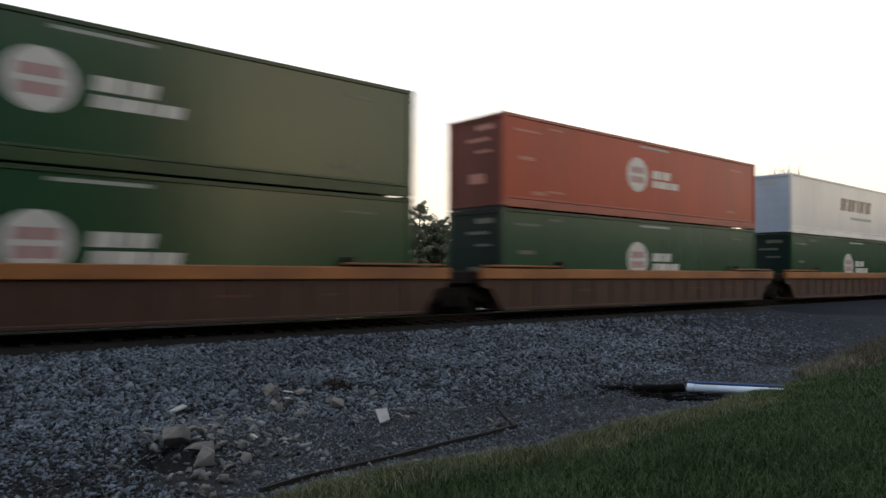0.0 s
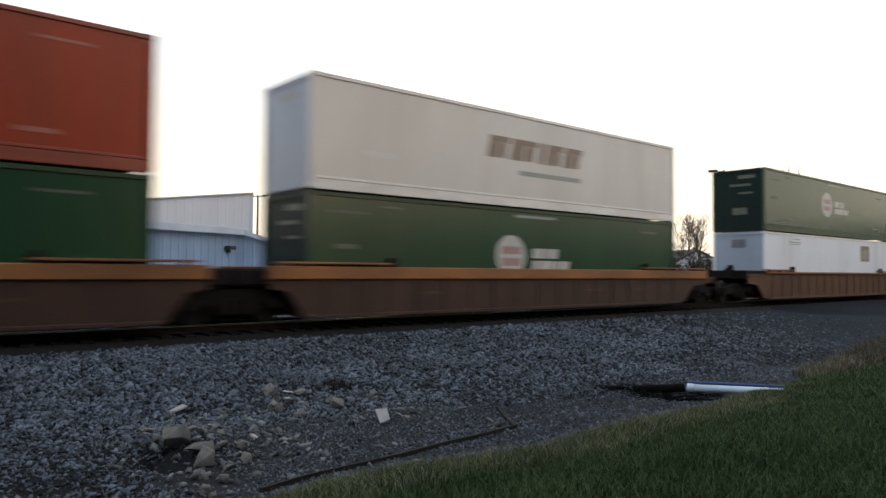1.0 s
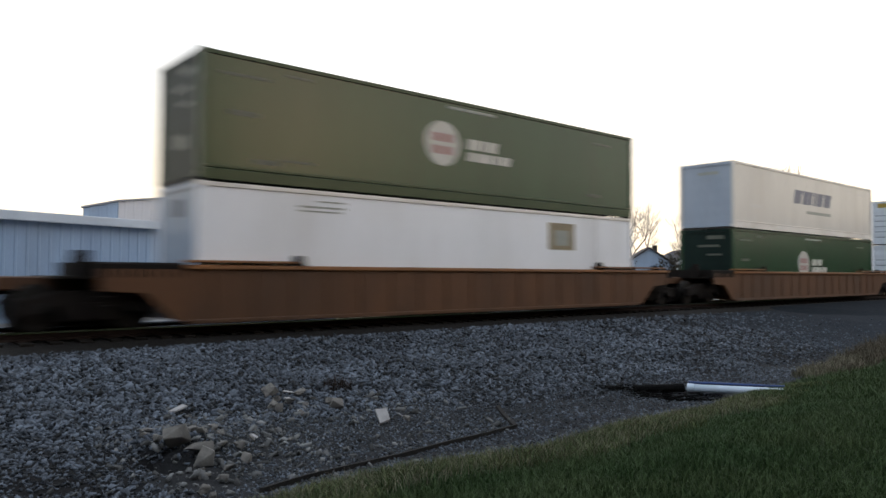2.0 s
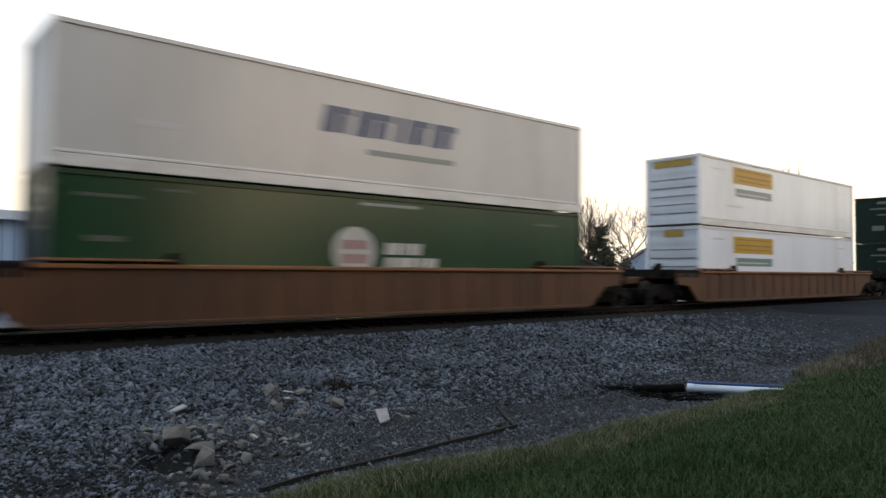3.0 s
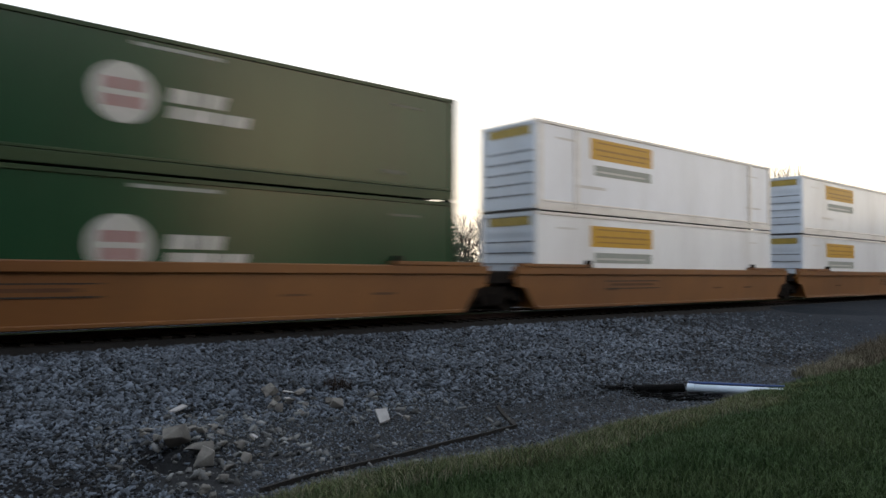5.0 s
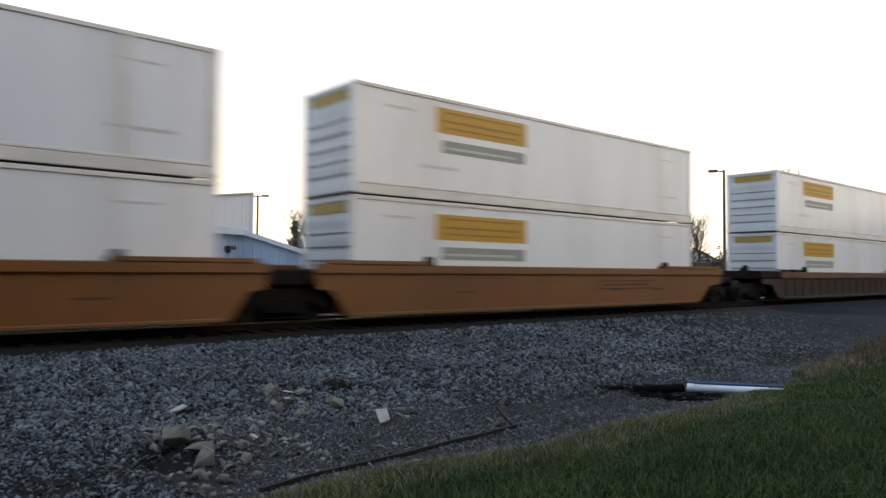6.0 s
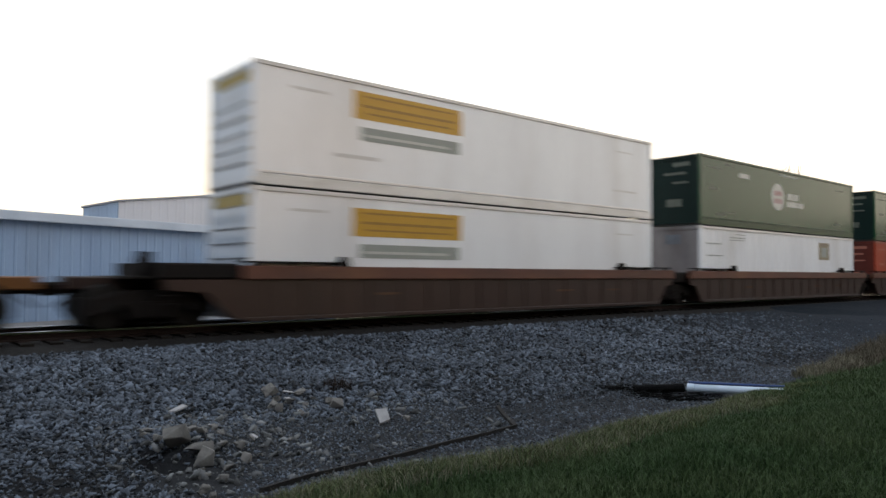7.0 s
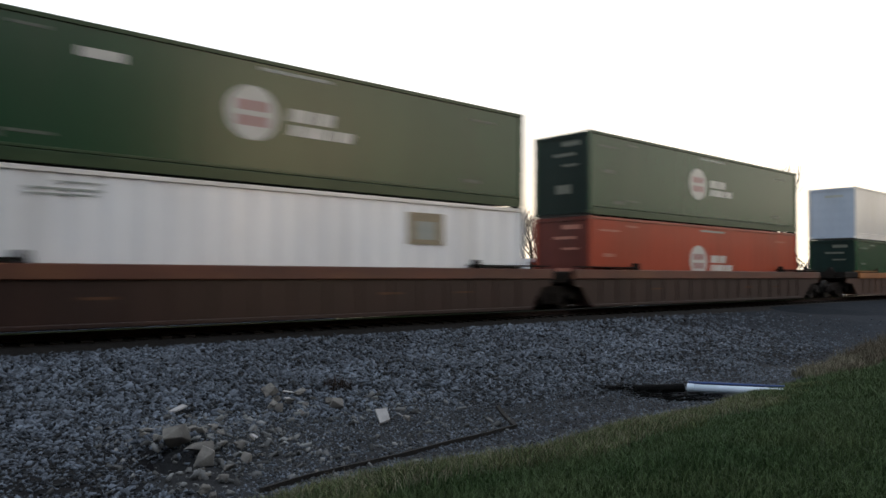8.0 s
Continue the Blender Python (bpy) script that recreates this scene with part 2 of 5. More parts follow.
    "glass": material("dark_window_glass", (0.02, 0.024, 0.03), (0.03, 0.034, 0.04), 0.1, 0, 1, 5, 0.0, grain=0.05),
    "lamp_metal": material("dark_painted_pole", (0.035, 0.032, 0.03), (0.05, 0.045, 0.04), 0.6, 0.3, 2, 20, 0.05),
    "sign_white": material("white_sign_sheet", (0.5, 0.5, 0.5), (0.42, 0.42, 0.42), 0.5, 0, 3, 20, 0.02),
    "blue_line": material("dark_blue_hose", (0.012, 0.05, 0.19), (0.012, 0.04, 0.14), 0.5, 0, 4, 30, 0.0),
    "sign_red": material("dark_signal_lens", (0.02, 0.006, 0.006), (0.015, 0.006, 0.006), 0.3, 0, 3, 20, 0.02),
    "bark": material("grey_brown_bark", (0.035, 0.027, 0.022), (0.024, 0.019, 0.016), 0.9, 0, 3, 20, 0.3, grain=0.3),
    "twig": material("bare_twig_bark", (0.095, 0.068, 0.052), (0.065, 0.047, 0.037), 0.9, 0, 0.5, 8, 0.0, grain=0.2),
    "needle": material("dark_conifer_needles", (0.042, 0.056, 0.032), (0.060, 0.070, 0.042), 0.8, 0, 0.4, 6, 0.0, grain=0.3, per_island=0.5),
    "brush": material("dull_winter_brush", (0.050, 0.043, 0.030), (0.034, 0.034, 0.023), 0.9, 0, 0.3, 5, 0.0, grain=0.3, per_island=0.4),
    "truck_paint": material("white_vehicle_paint", (0.62, 0.63, 0.66), (0.55, 0.56, 0.59), 0.3, 0, 1, 10, 0.0, grain=0.05),
}


# ---- mesh helpers ----
class Shape:
    """Collects simple solids into one mesh."""

    def __init__(self):
        self.v, self.f = [], []

    def add(self, verts, faces):
        k = len(self.v)
        self.v += [tuple(p) for p in verts]
        self.f += [tuple(i + k for i in q) for q in faces]
        return self

    def box(self, x0, x1, y0, y1, z0, z1, b=0.0):
        """A box, its four long edges along x chamfered by b."""
        if b <= 0:
            prof = [(y0, z0), (y1, z0), (y1, z1), (y0, z1)]
        else:
            prof = [(y0 + b, z0), (y1 - b, z0), (y1, z0 + b), (y1, z1 - b), (y1 - b, z1), (y0 + b, z1), (y0, z1 - b), (y0, z0 + b)]
        n = len(prof)
        verts = [(x, y, z) for x in (x0, x1) for y, z in prof]
        faces = [tuple(range(n - 1, -1, -1)), tuple(range(n, 2 * n))]
        faces += [(i, (i + 1) % n, n + (i + 1) % n, n + i) for i in range(n)]
        return self.add(verts, [q[::-1] for q in faces])

    def prism_y(self, poly, y0, y1):
        """A polygon in x and z, extruded along y."""
        n = len(poly)
        verts = [(x, y0, z) for x, z in poly] + [(x, y1, z) for x, z in poly]
        return self.add(verts, [tuple(range(n)), tuple(range(2 * n - 1, n - 1, -1))] + [(i, n + i, n + (i + 1) % n, (i + 1) % n) for i in range(n)])

    def prism_x(self, poly, x0, x1):
        n = len(poly)
        verts = [(x0, y, z) for y, z in poly] + [(x1, y, z) for y, z in poly]
        return self.add(verts, [tuple(range(n)), tuple(range(2 * n - 1, n - 1, -1))] + [(i, n + i, n + (i + 1) % n, (i + 1) % n) for i in range(n)])

    def tube(self, a, b, ra, rb=None, n=8, caps=True):
        a, b = Vector(a), Vector(b)
        rb = ra if rb is None else rb
        d = (b - a).normalized()
        s = d.orthogonal().normalized()
        t = d.cross(s)
        verts = []
        for p, r in ((a, ra), (b, rb)):
            verts += [p + (s * math.cos(2 * math.pi * i / n) + t * math.sin(2 * math.pi * i / n)) * r for i in range(n)]
        faces = [(i, (i + 1) % n, n + (i + 1) % n, n + i) for i in range(n)]
        if caps:
            faces += [tuple(range(n - 1, -1, -1)), tuple(range(n, 2 * n))]
        return self.add(verts, faces)

    def mesh(self, name, *mats, smooth=False):
        me = bpy.data.meshes.new(name)
        me.from_pydata(self.v, [], self.f)
        bm = bmesh.new()
        bm.from_mesh(me)
        bmesh.ops.recalc_face_normals(bm, faces=bm.faces)
        bm.to_mesh(me)
        bm.free()
        for m in mats:
            me.materials.append(m)
        if smooth:
            me.polygons.foreach_set("use_smooth", [True] * len(me.polygons))
        return me


def part(name, shape, mat, parent, label="", at=None, smooth=False):
    me = shape if isinstance(shape, bpy.types.Mesh) else shape.mesh(name, M[mat], smooth=smooth)
    ob = new(name, me)
    ob.parent = parent
    if at is not None:
        ob.matrix_basis = at
    return tagged(ob, label) if label else ob


def empty(name, label, category, group="", kind=""):
    ob = new(name)
    ob.empty_display_size = 0.2
    return tagged(ob, label, category, group, kind)


# ---- the train's plan: pitch, speed and line ----
NEAR = 15.36          # near face of the containers
MID = NEAR + 1.295    # track centre line
LENGTH, WIDE, HIGH = 16.154, 2.59, 2.896
Z_LOW, Z_UP = 0.32, 3.295
SPEED, GAIN = 26.593, 0.0199
FRONTS = [-4.11, 15.57, 35.47, 59.29, 82.99, 106.86, 130.63, 150.28, 170.02, 193.97, 213.65, 233.2, 257.04]
moving = []           # (thing, x at the start, y, z)


# ---- ground: one sheet to the horizon ----
def ground_z(x, y):
    """Height of the ground: lawn bank, shallow ditch, ballast shoulder, track bed, yard behind."""
    knots = [(-900, -0.9), (-60, -0.7), (-4, -0.42), (1.0, -0.42), (3.2, -0.48), (5.2, -0.78), (6.6, -1.0), (7.6, -1.04), (9.4, -0.92), (11.6, -0.68),
             (14.3, -0.36), (14.9, -0.30), (15.3, -0.225), (18.0, -0.225), (18.5, -0.32), (21.0, -0.75), (30, -0.85), (120, -0.9), (900, -0.9)]
    for (a, za), (b, zb) in zip(knots, knots[1:]):
        if a <= y <= b:
            u = (y - a) / (b - a)
            z = za + (zb - za) * (u * u * (3 - 2 * u) * 0.5 + u * 0.5)
            break
    ramp = min(max((x - 24) / 9, 0), 1) * (1 if -30 < y < 60 else 0)
    ramp = ramp * ramp * (3 - 2 * ramp) * min(max((90 - x) / 20, 0), 1)
    if y < 14.6:
        z += (max(z, -0.42) - z) * ramp
    near = max(0.0, 1 - max(abs(x - 12) - 30, 0) / 15)
    wob = 0.05 * noise.noise((x * 0.35, y * 0.5, 3.1)) + 0.025 * noise.noise((x * 1.3, y * 1.4, 8.0))
    if y > 14.0:
        wob *= 0.15
    if 0 < x < 9 and 6 < y < 11:
        z -= 0.36 * math.exp(-((x - 2.97) ** 2 + (y - 8.34) ** 2) / 0.06)
        z += 0.13 * math.exp(-((x - 3.6) ** 2 + (y - 8.7) ** 2) / 0.6)
    z -= 0.22 * math.exp(-((x - 12.0) ** 2 + (y - 7.0) ** 2) / 0.25)
    return z + wob * near


def axis(spans):
    out = []
    for a, b, s in spans:
        n = max(1, round((b - a) / s))
        out += [a + (b - a) * i / n for i in range(n)]
    return out + [spans[-1][1]]


def grass_edge(x):
    """The line where the lawn ends towards the track."""
    base = float(np.interp(x, [-20, 3.2, 4.7, 6.2, 8.2, 11.4, 14.4, 19.2, 23, 40], [6.2, 6.08, 5.82, 5.60, 5.62, 5.84, 6.29, 7.0, 7.5, 9.0]))
    return base + 0.06 * math.sin(x * 1.7) + 0.10 * noise.noise((x * 0.9, 2.0, 0.5))


def dirt_edge(x):
    """Where the trodden dirt of the ditch gives way to clean ballast."""
    bump = math.exp(-((x - 6.0) / 2.4) ** 4)
    return 6.6 + 1.5 * min(max((x - 2.6) / 1.2, 0), 1) + 1.15 * bump + 0.35 * noise.noise((x * 0.9, 4.0, 1.0))


def build_ground():
    xs = axis([(-900, -100, 100), (-100, -10, 10), (-10, 0, 1), (0, 2, 0.25), (2, 5, 0.1), (5, 30, 0.25), (30, 60, 1), (60, 120, 6), (120, 900, 60)])
    ys = axis([(-900, -60, 80), (-60, -4, 7), (-4, 2, 1), (2, 7, 0.2), (7, 9.6, 0.1), (9.6, 12, 0.2), (12, 19, 0.35), (19, 30, 1), (30, 120, 6), (120, 900, 60)])
    v = [(x, y, ground_z(x, y)) for x in xs for y in ys]
    ny = len(ys)
    f = [(i * ny + j, (i + 1) * ny + j, (i + 1) * ny + j + 1, i * ny + j + 1) for i in range(len(xs) - 1) for j in range(ny - 1)]
    me = bpy.data.meshes.new("ground")
    me.from_pydata(v, [], f)
    for key in ("lawn", "dirt", "ballast", "lot", "far", "under_shade", "fines"):
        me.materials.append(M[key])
    idx = []
    for q in f:
        x, y = sum(v[i][0] for i in q) / 4, sum(v[i][1] for i in q) / 4
        if abs(x) > 115 or y > 80 or y < -60:
            idx.append(4)
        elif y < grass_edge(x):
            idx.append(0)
        elif y < dirt_edge(x) or ((x - 3.08) / 0.45) ** 2 + ((y - 7.75) / 0.9) ** 2 < 1:
            idx.append(1)
        # track bed strip, coloured dark for the shade beneath the cars
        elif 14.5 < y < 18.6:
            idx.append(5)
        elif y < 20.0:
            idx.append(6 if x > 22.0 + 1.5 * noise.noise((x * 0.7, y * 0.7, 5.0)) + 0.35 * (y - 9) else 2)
        else:
            idx.append(3)
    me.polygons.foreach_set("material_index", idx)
    me.polygons.foreach_set("use_smooth", [True] * len(f))
    return tagged(new("ground", me), "ground of mown lawn, dirt ditch and grey ballast beside a railway", "ground", kind="structure")


build_ground()


def build_road():
    """Asphalt crossing road that rises to the track."""
    s = Shape()
    ys = axis([(-60, 4, 4), (4, 15.0, 0.5)])
    xs = [31.0, 33.5, 36.5, 39, 42, 45, 47.5]
    v = [(x, y, ground_z(x, y) - 0.03 if x == xs[0] else max(ground_z(x, y), -0.47 + 0.2 * max(0, (y - 8) / 7)) + 0.03) for y in ys for x in xs]
    v += [(x, y, z - 0.25) for x, y, z in v]
    nx, n = len(xs), len(xs) * len(ys)
    f = [(j * nx + i, j * nx + i + 1, (j + 1) * nx + i + 1, (j + 1) * nx + i) for j in range(len(ys) - 1) for i in range(nx - 1)]
    f += [(j * nx, (j + 1) * nx, n + (j + 1) * nx, n + j * nx) for j in range(len(ys) - 1)]
    f += [(n - nx + i, n - nx + i + 1, 2 * n - nx + i + 1, 2 * n - nx + i) for i in range(nx - 1)]
    me = s.add(v, f).mesh("road", M["asphalt"])
    tagged(new("road", me), "dark worn asphalt road climbing to the level crossing", "road", kind="structure")


build_road()


def build_track():
    track = empty("railway_track", "single railway track with steel rails on dark timber ties", "railway track", kind="structure")
    for side in (-1, 1):
        y = MID + side * 0.7525
        prof = [(y - 0.07, -0.18), (y + 0.07, -0.18), (y + 0.07, -0.165), (y + 0.012, -0.14), (y + 0.012, -0.05),
                (y + 0.034, -0.042), (y - 0.034, -0.042), (y - 0.012, -0.05), (y - 0.012, -0.14), (y - 0.07, -0.165)]
        rail = part("rail", Shape().prism_x(prof, -160, 420), "railweb", track, "rusty steel rail with a polished head")
        head = [(y - 0.037, -0.041), (y + 0.037, -0.041), (y + 0.036, -0.006), (y + 0.026, 0.0), (y - 0.026, 0.0), (y - 0.036, -0.006)]
        part("rail_head", Shape().prism_x(head, -160, 420), "railhead", rail, "bright worn running surface")
    tie = Shape().box(-0.115, 0.115, -1.3, 1.3, -0.36, -0.185, 0.012).mesh("tie", M["tie"])
    for i in range(110):
        x = -6 + i * 0.52
        part("tie", tie, "tie", track, at=pose(x + random.uniform(-0.02, 0.02), MID + random.uniform(-0.03, 0.03), 0, 0, 0, random.uniform(-1, 1)))
    plate = Shape().box(-0.1, 0.1, -0.17, 0.17, -0.186, -0.174).mesh("tie_plate", M["railweb"])
    for i in range(110):
        for side in (-1, 1):
            part("tie_plate", plate, "railweb", track, at=pose(-6 + i * 0.52, MID + side * 0.7525, 0.0))


build_track()


# ---- scattered stones and blades, joined ----
def scatter_solids(name, places, sizes, seed, mat, flat=0.7, tilt=0.8):
    """Uneven twelve-sided chips, one mesh."""
    rng = np.random.default_rng(seed)
    n = len(places)
    base = np.array([(-1, -1, -1), (1, -1, -1), (1, 1, -1), (-1, 1, -1), (-1, -1, 1), (1, -1, 1), (1, 1, 1), (-1, 1, 1)], float) * 0.5
    quads = np.array([(0, 3, 2, 1), (4, 5, 6, 7), (0, 1, 5, 4), (1, 2, 6, 5), (2, 3, 7, 6), (3, 0, 4, 7)])
    v = base[None] * (1 + rng.uniform(-0.55, 0.35, (n, 8, 3)))
    v *= (sizes[:, None] * np.stack([rng.uniform(0.85, 1.9, n), rng.uniform(0.5, 0.9, n), rng.uniform(0.35, 0.65, n) * flat / 0.7], 1))[:, None, :]
    a, b, c = rng.uniform(0, 6.283, n), rng.uniform(-tilt, tilt, n), rng.uniform(-tilt, tilt, n)

    def turn(p, i, j, ang):
        co, si = np.cos(ang)[:, None], np.sin(ang)[:, None]
        p[:, :, i], p[:, :, j] = p[:, :, i] * co - p[:, :, j] * si, p[:, :, i] * si + p[:, :, j] * co

    turn(v, 1, 2, b), turn(v, 0, 2, c), turn(v, 0, 1, a)
    v += places[:, None, :]
    q = (quads[None] + (np.arange(n) * 8)[:, None, None]).reshape(-1, 4)
    me = bpy.data.meshes.new(name)
    me.vertices.add(n * 8)
    me.vertices.foreach_set("co", v.ravel())
    me.loops.add(q.size)
    me.loops.foreach_set("vertex_index", q.ravel().astype(np.int32))
    me.polygons.add(len(q))
    me.polygons.foreach_set("loop_start", np.arange(0, q.size, 4, dtype=np.int32))
    me.update(calc_edges=True)
    me.validate()
    me.materials.append(M[mat])
    return new(name, me)


def gravel():
    rng = np.random.default_rng(4)
    pts, size = [], []
    for x0, x1, count, s in ((-0.5, 8, 76000, 0.040), (8, 17, 46000, 0.046), (17, 30, 34000, 0.047), (30, 48, 11000, 0.055)):
        x, y = rng.uniform(x0, x1, count), 5.8 + 8.8 * rng.uniform(0, 1, count) ** 0.92
        for a, b, k in zip(x, y, 0.5 + 1.3 * rng.uniform(0, 1, count) ** 2.2):
            fine = b < dirt_edge(a) + rng.uniform(-0.25, 0.25)
            thin = 0.85 if fine else 0.62
            if b < grass_edge(a) + 0.08 or (a - 2.97) ** 2 + (b - 8.34) ** 2 < 0.05 or ((a - 3.08) / 0.42) ** 2 + ((b - 7.65) / 0.8) ** 2 < rng.uniform(0.3, 1.6) or (a > 30.5 and b < 15) or rng.random() > (thin + 0.4 * noise.noise((a * 0.8, b * 0.8, 0))) * (1 - 0.96 * min(max((a - 17) / 12, 0), 1)):
                continue
            sz = s * k * (0.62 if fine else 1.0) * (0.7 if a > 24 else 1.0) * min(max(0.8 + 0.18 * (b - 8.5), 0.8), 1.25)
            pts.append((a, b, ground_z(a, b) + sz * 0.12)), size.append(sz)
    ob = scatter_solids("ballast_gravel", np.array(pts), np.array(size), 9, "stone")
    tagged(ob, "loose crushed grey stone ballast on the track shoulder", "gravel", kind="stuff")



def rubble():
    rng = np.random.default_rng(12)
    n = 1500
    x = np.concatenate([rng.normal(3.9, 0.9, n // 2), rng.uniform(2.5, 8.0, n // 2)])
    y = np.concatenate([rng.normal(8.5, 0.8, n // 2), rng.uniform(7.1, 10.2, n // 2)])
    size = 0.022 + 0.085 * rng.uniform(0, 1, n) ** 6
    pts = np.array([(a, b, ground_z(a, b) + s * 0.15) for a, b, s in zip(x, y, size)])
    keep = np.array([b > grass_edge(a) + 0.3 for a, b in zip(x, y)])
    ob = scatter_solids("rubble_chips", pts[keep], size[keep], 14, "rubble")
    tagged(ob, "broken stone chips strewn over the ditch dirt", "rubble", kind="stuff")


gravel()
rubble()


def blades(name, count, x0, x1, y_of, height, width, mat, seed, label, lean=0.5):
    rng = np.random.default_rng(seed)
    v, f = [], []
    x, u = rng.uniform(x0, x1, count), rng.uniform(0, 1, count)
    for a, w in zip(x, u):
        b = y_of(a, w)
        z = ground_z(a, b)
        h = height * rng.uniform(0.5, 1.35)
        ang, tilt = rng.uniform(0, 6.283), rng.uniform(0, lean) * h
        dx, dy = math.cos(ang), math.sin(ang)
        wx, wy = -dy * width, dx * width
        k = len(v)
        v += [(a - wx, b - wy, z - 0.01), (a + wx, b + wy, z - 0.01), (a + dx * tilt * 0.4 + wx * 0.7, b + dy * tilt * 0.4 + wy * 0.7, z + h * 0.6),
              (a + dx * tilt * 0.4 - wx * 0.7, b + dy * tilt * 0.4 - wy * 0.7, z + h * 0.6), (a + dx * tilt * 1.2, b + dy * tilt * 1.2, z + h)]
        f += [(k, k + 1, k + 2, k + 3), (k + 3, k + 2, k + 4)]
    me = bpy.data.meshes.new(name)
    me.from_pydata(v, [], f)
    me.materials.append(M[mat])
    return tagged(new(name, me), label, "grass", kind="stuff")


blades("lawn_grass", 82000, 1.8, 11, lambda x, u: 1.2 + (grass_edge(x) - 1.25) * u, 0.062, 0.0033, "blade", 1, "short dark green mown lawn grass", 1.3)
blades("lawn_grass", 30000, 11, 24, lambda x, u: 2.6 + (grass_edge(x) - 2.6) * u, 0.09, 0.006, "blade", 2, "short dark green mown lawn grass", 1.2)
blades("lawn_grass", 16000, -7, 1.8, lambda x, u: -3.0 + 9.0 * u, 0.06, 0.004, "blade", 8, "short dark green mown lawn grass", 1.2)
blades("lawn_grass", 20000, 1.8, 24, lambda x, u: -3.0 + (4.2 if x < 11 else 5.6) * u, 0.06, 0.005, "blade", 9, "short dark green mown lawn grass", 1.2)
blades("edge_grass", 26000, 1.8, 14, lambda x, u: grass_edge(x) + 0.06 - (0.9 + 0.9 * noise.noise((x * 0.8, 7.0, 2.0))) * u ** 1.5, 0.085, 0.0033, "blade_pale", 6, "yellowing longer grass at the lawn's edge", 1.1)
blades("verge_grass", 6500, 1.8, 11.5, lambda x, u: grass_edge(x) + 0.1 - 1.0 * u ** 1.4, 0.10, 0.0033, "dry", 3, "dry straw coloured grass along the lawn's edge", 1.2)
blades("weed_tuft", 260, 6.45, 6.85, lambda x, u: 10.35 + 0.4 * u, 0.16, 0.004, "weed", 7, "small brown dry weed tuft in the gravel", 0.9)
blades("dry_tuft", 3400, 15.4, 24, lambda x, u: grass_edge(x) + 0.3 - 0.6 * u, 0.19, 0.007, "dry", 5, "tall dry tufts of pale grass at the ditch", 0.7)


blades("tall_weeds", 900, 16.2, 20.6, lambda x, u: grass_edge(x) + 0.3 - 1.1 * u, 0.21, 0.007, "weed_tan", 14, "short brown weeds along the far verge", 0.9)
blades("tall_weeds", 4600, 20.0, 31, lambda x, u: grass_edge(x) + 0.5 - 1.6 * u, 0.34, 0.008, "weed_tan", 15, "tall brown weeds along the far verge", 0.8)


# ---- freight containers: x from the leading end, y from the near side, z from the base ----
def corrugated(length, y, z0, z1, pitch, depth, inward):
    """A side sheet folded into upright ribs."""
    s = Shape()
    prof, x = [], 0.16
    n = int((length - 0.32) / pitch)
    p = (length - 0.32) / n
    for i in range(n):
        a = x + i * p
        prof += [(a, 0.0), (a + p * 0.38, 0.0), (a + p * 0.5, depth), (a + p * 0.88, depth)]
    prof.append((x + n * p, 0.0))
    v = [(a, y + inward * d, z) for a, d in prof for z in (z0, z1)]
    f = [(2 * i, 2 * i + 2, 2 * i + 3, 2 * i + 1) for i in range(len(prof) - 1)]
    v += [(a, y + inward * 0.06, z) for a, z in ((x, z0), (x + n * p, z0), (x + n * p, z1), (x, z1))]
    k = len(prof) * 2
    f.append((k, k + 3, k + 2, k + 1))
    return s.add(v, f)


def sheet_side(length, y, z0, z1, inward):
    """A smooth side of riveted sheets with narrow joint strips."""
    return Shape().box(0.12, length - 0.12, min(y, y + inward * 0.05), max(y, y + inward * 0.05), z0, z1)


def bar(x0, x1, z0, z1, slant=0.0, y0=0.023, y1=0.034):
    return Shape().prism_y([(x0, z0), (x1, z0), (x1 + slant, z1), (x0 + slant, z1)], y0, y1)


def disc(cx, cz, r, y0=0.023, y1=0.034, n=28):
    return Shape().prism_y([(cx + r * math.cos(2 * math.pi * i / n), cz + r * math.sin(2 * math.pi * i / n)) for i in range(n)], y0, y1)


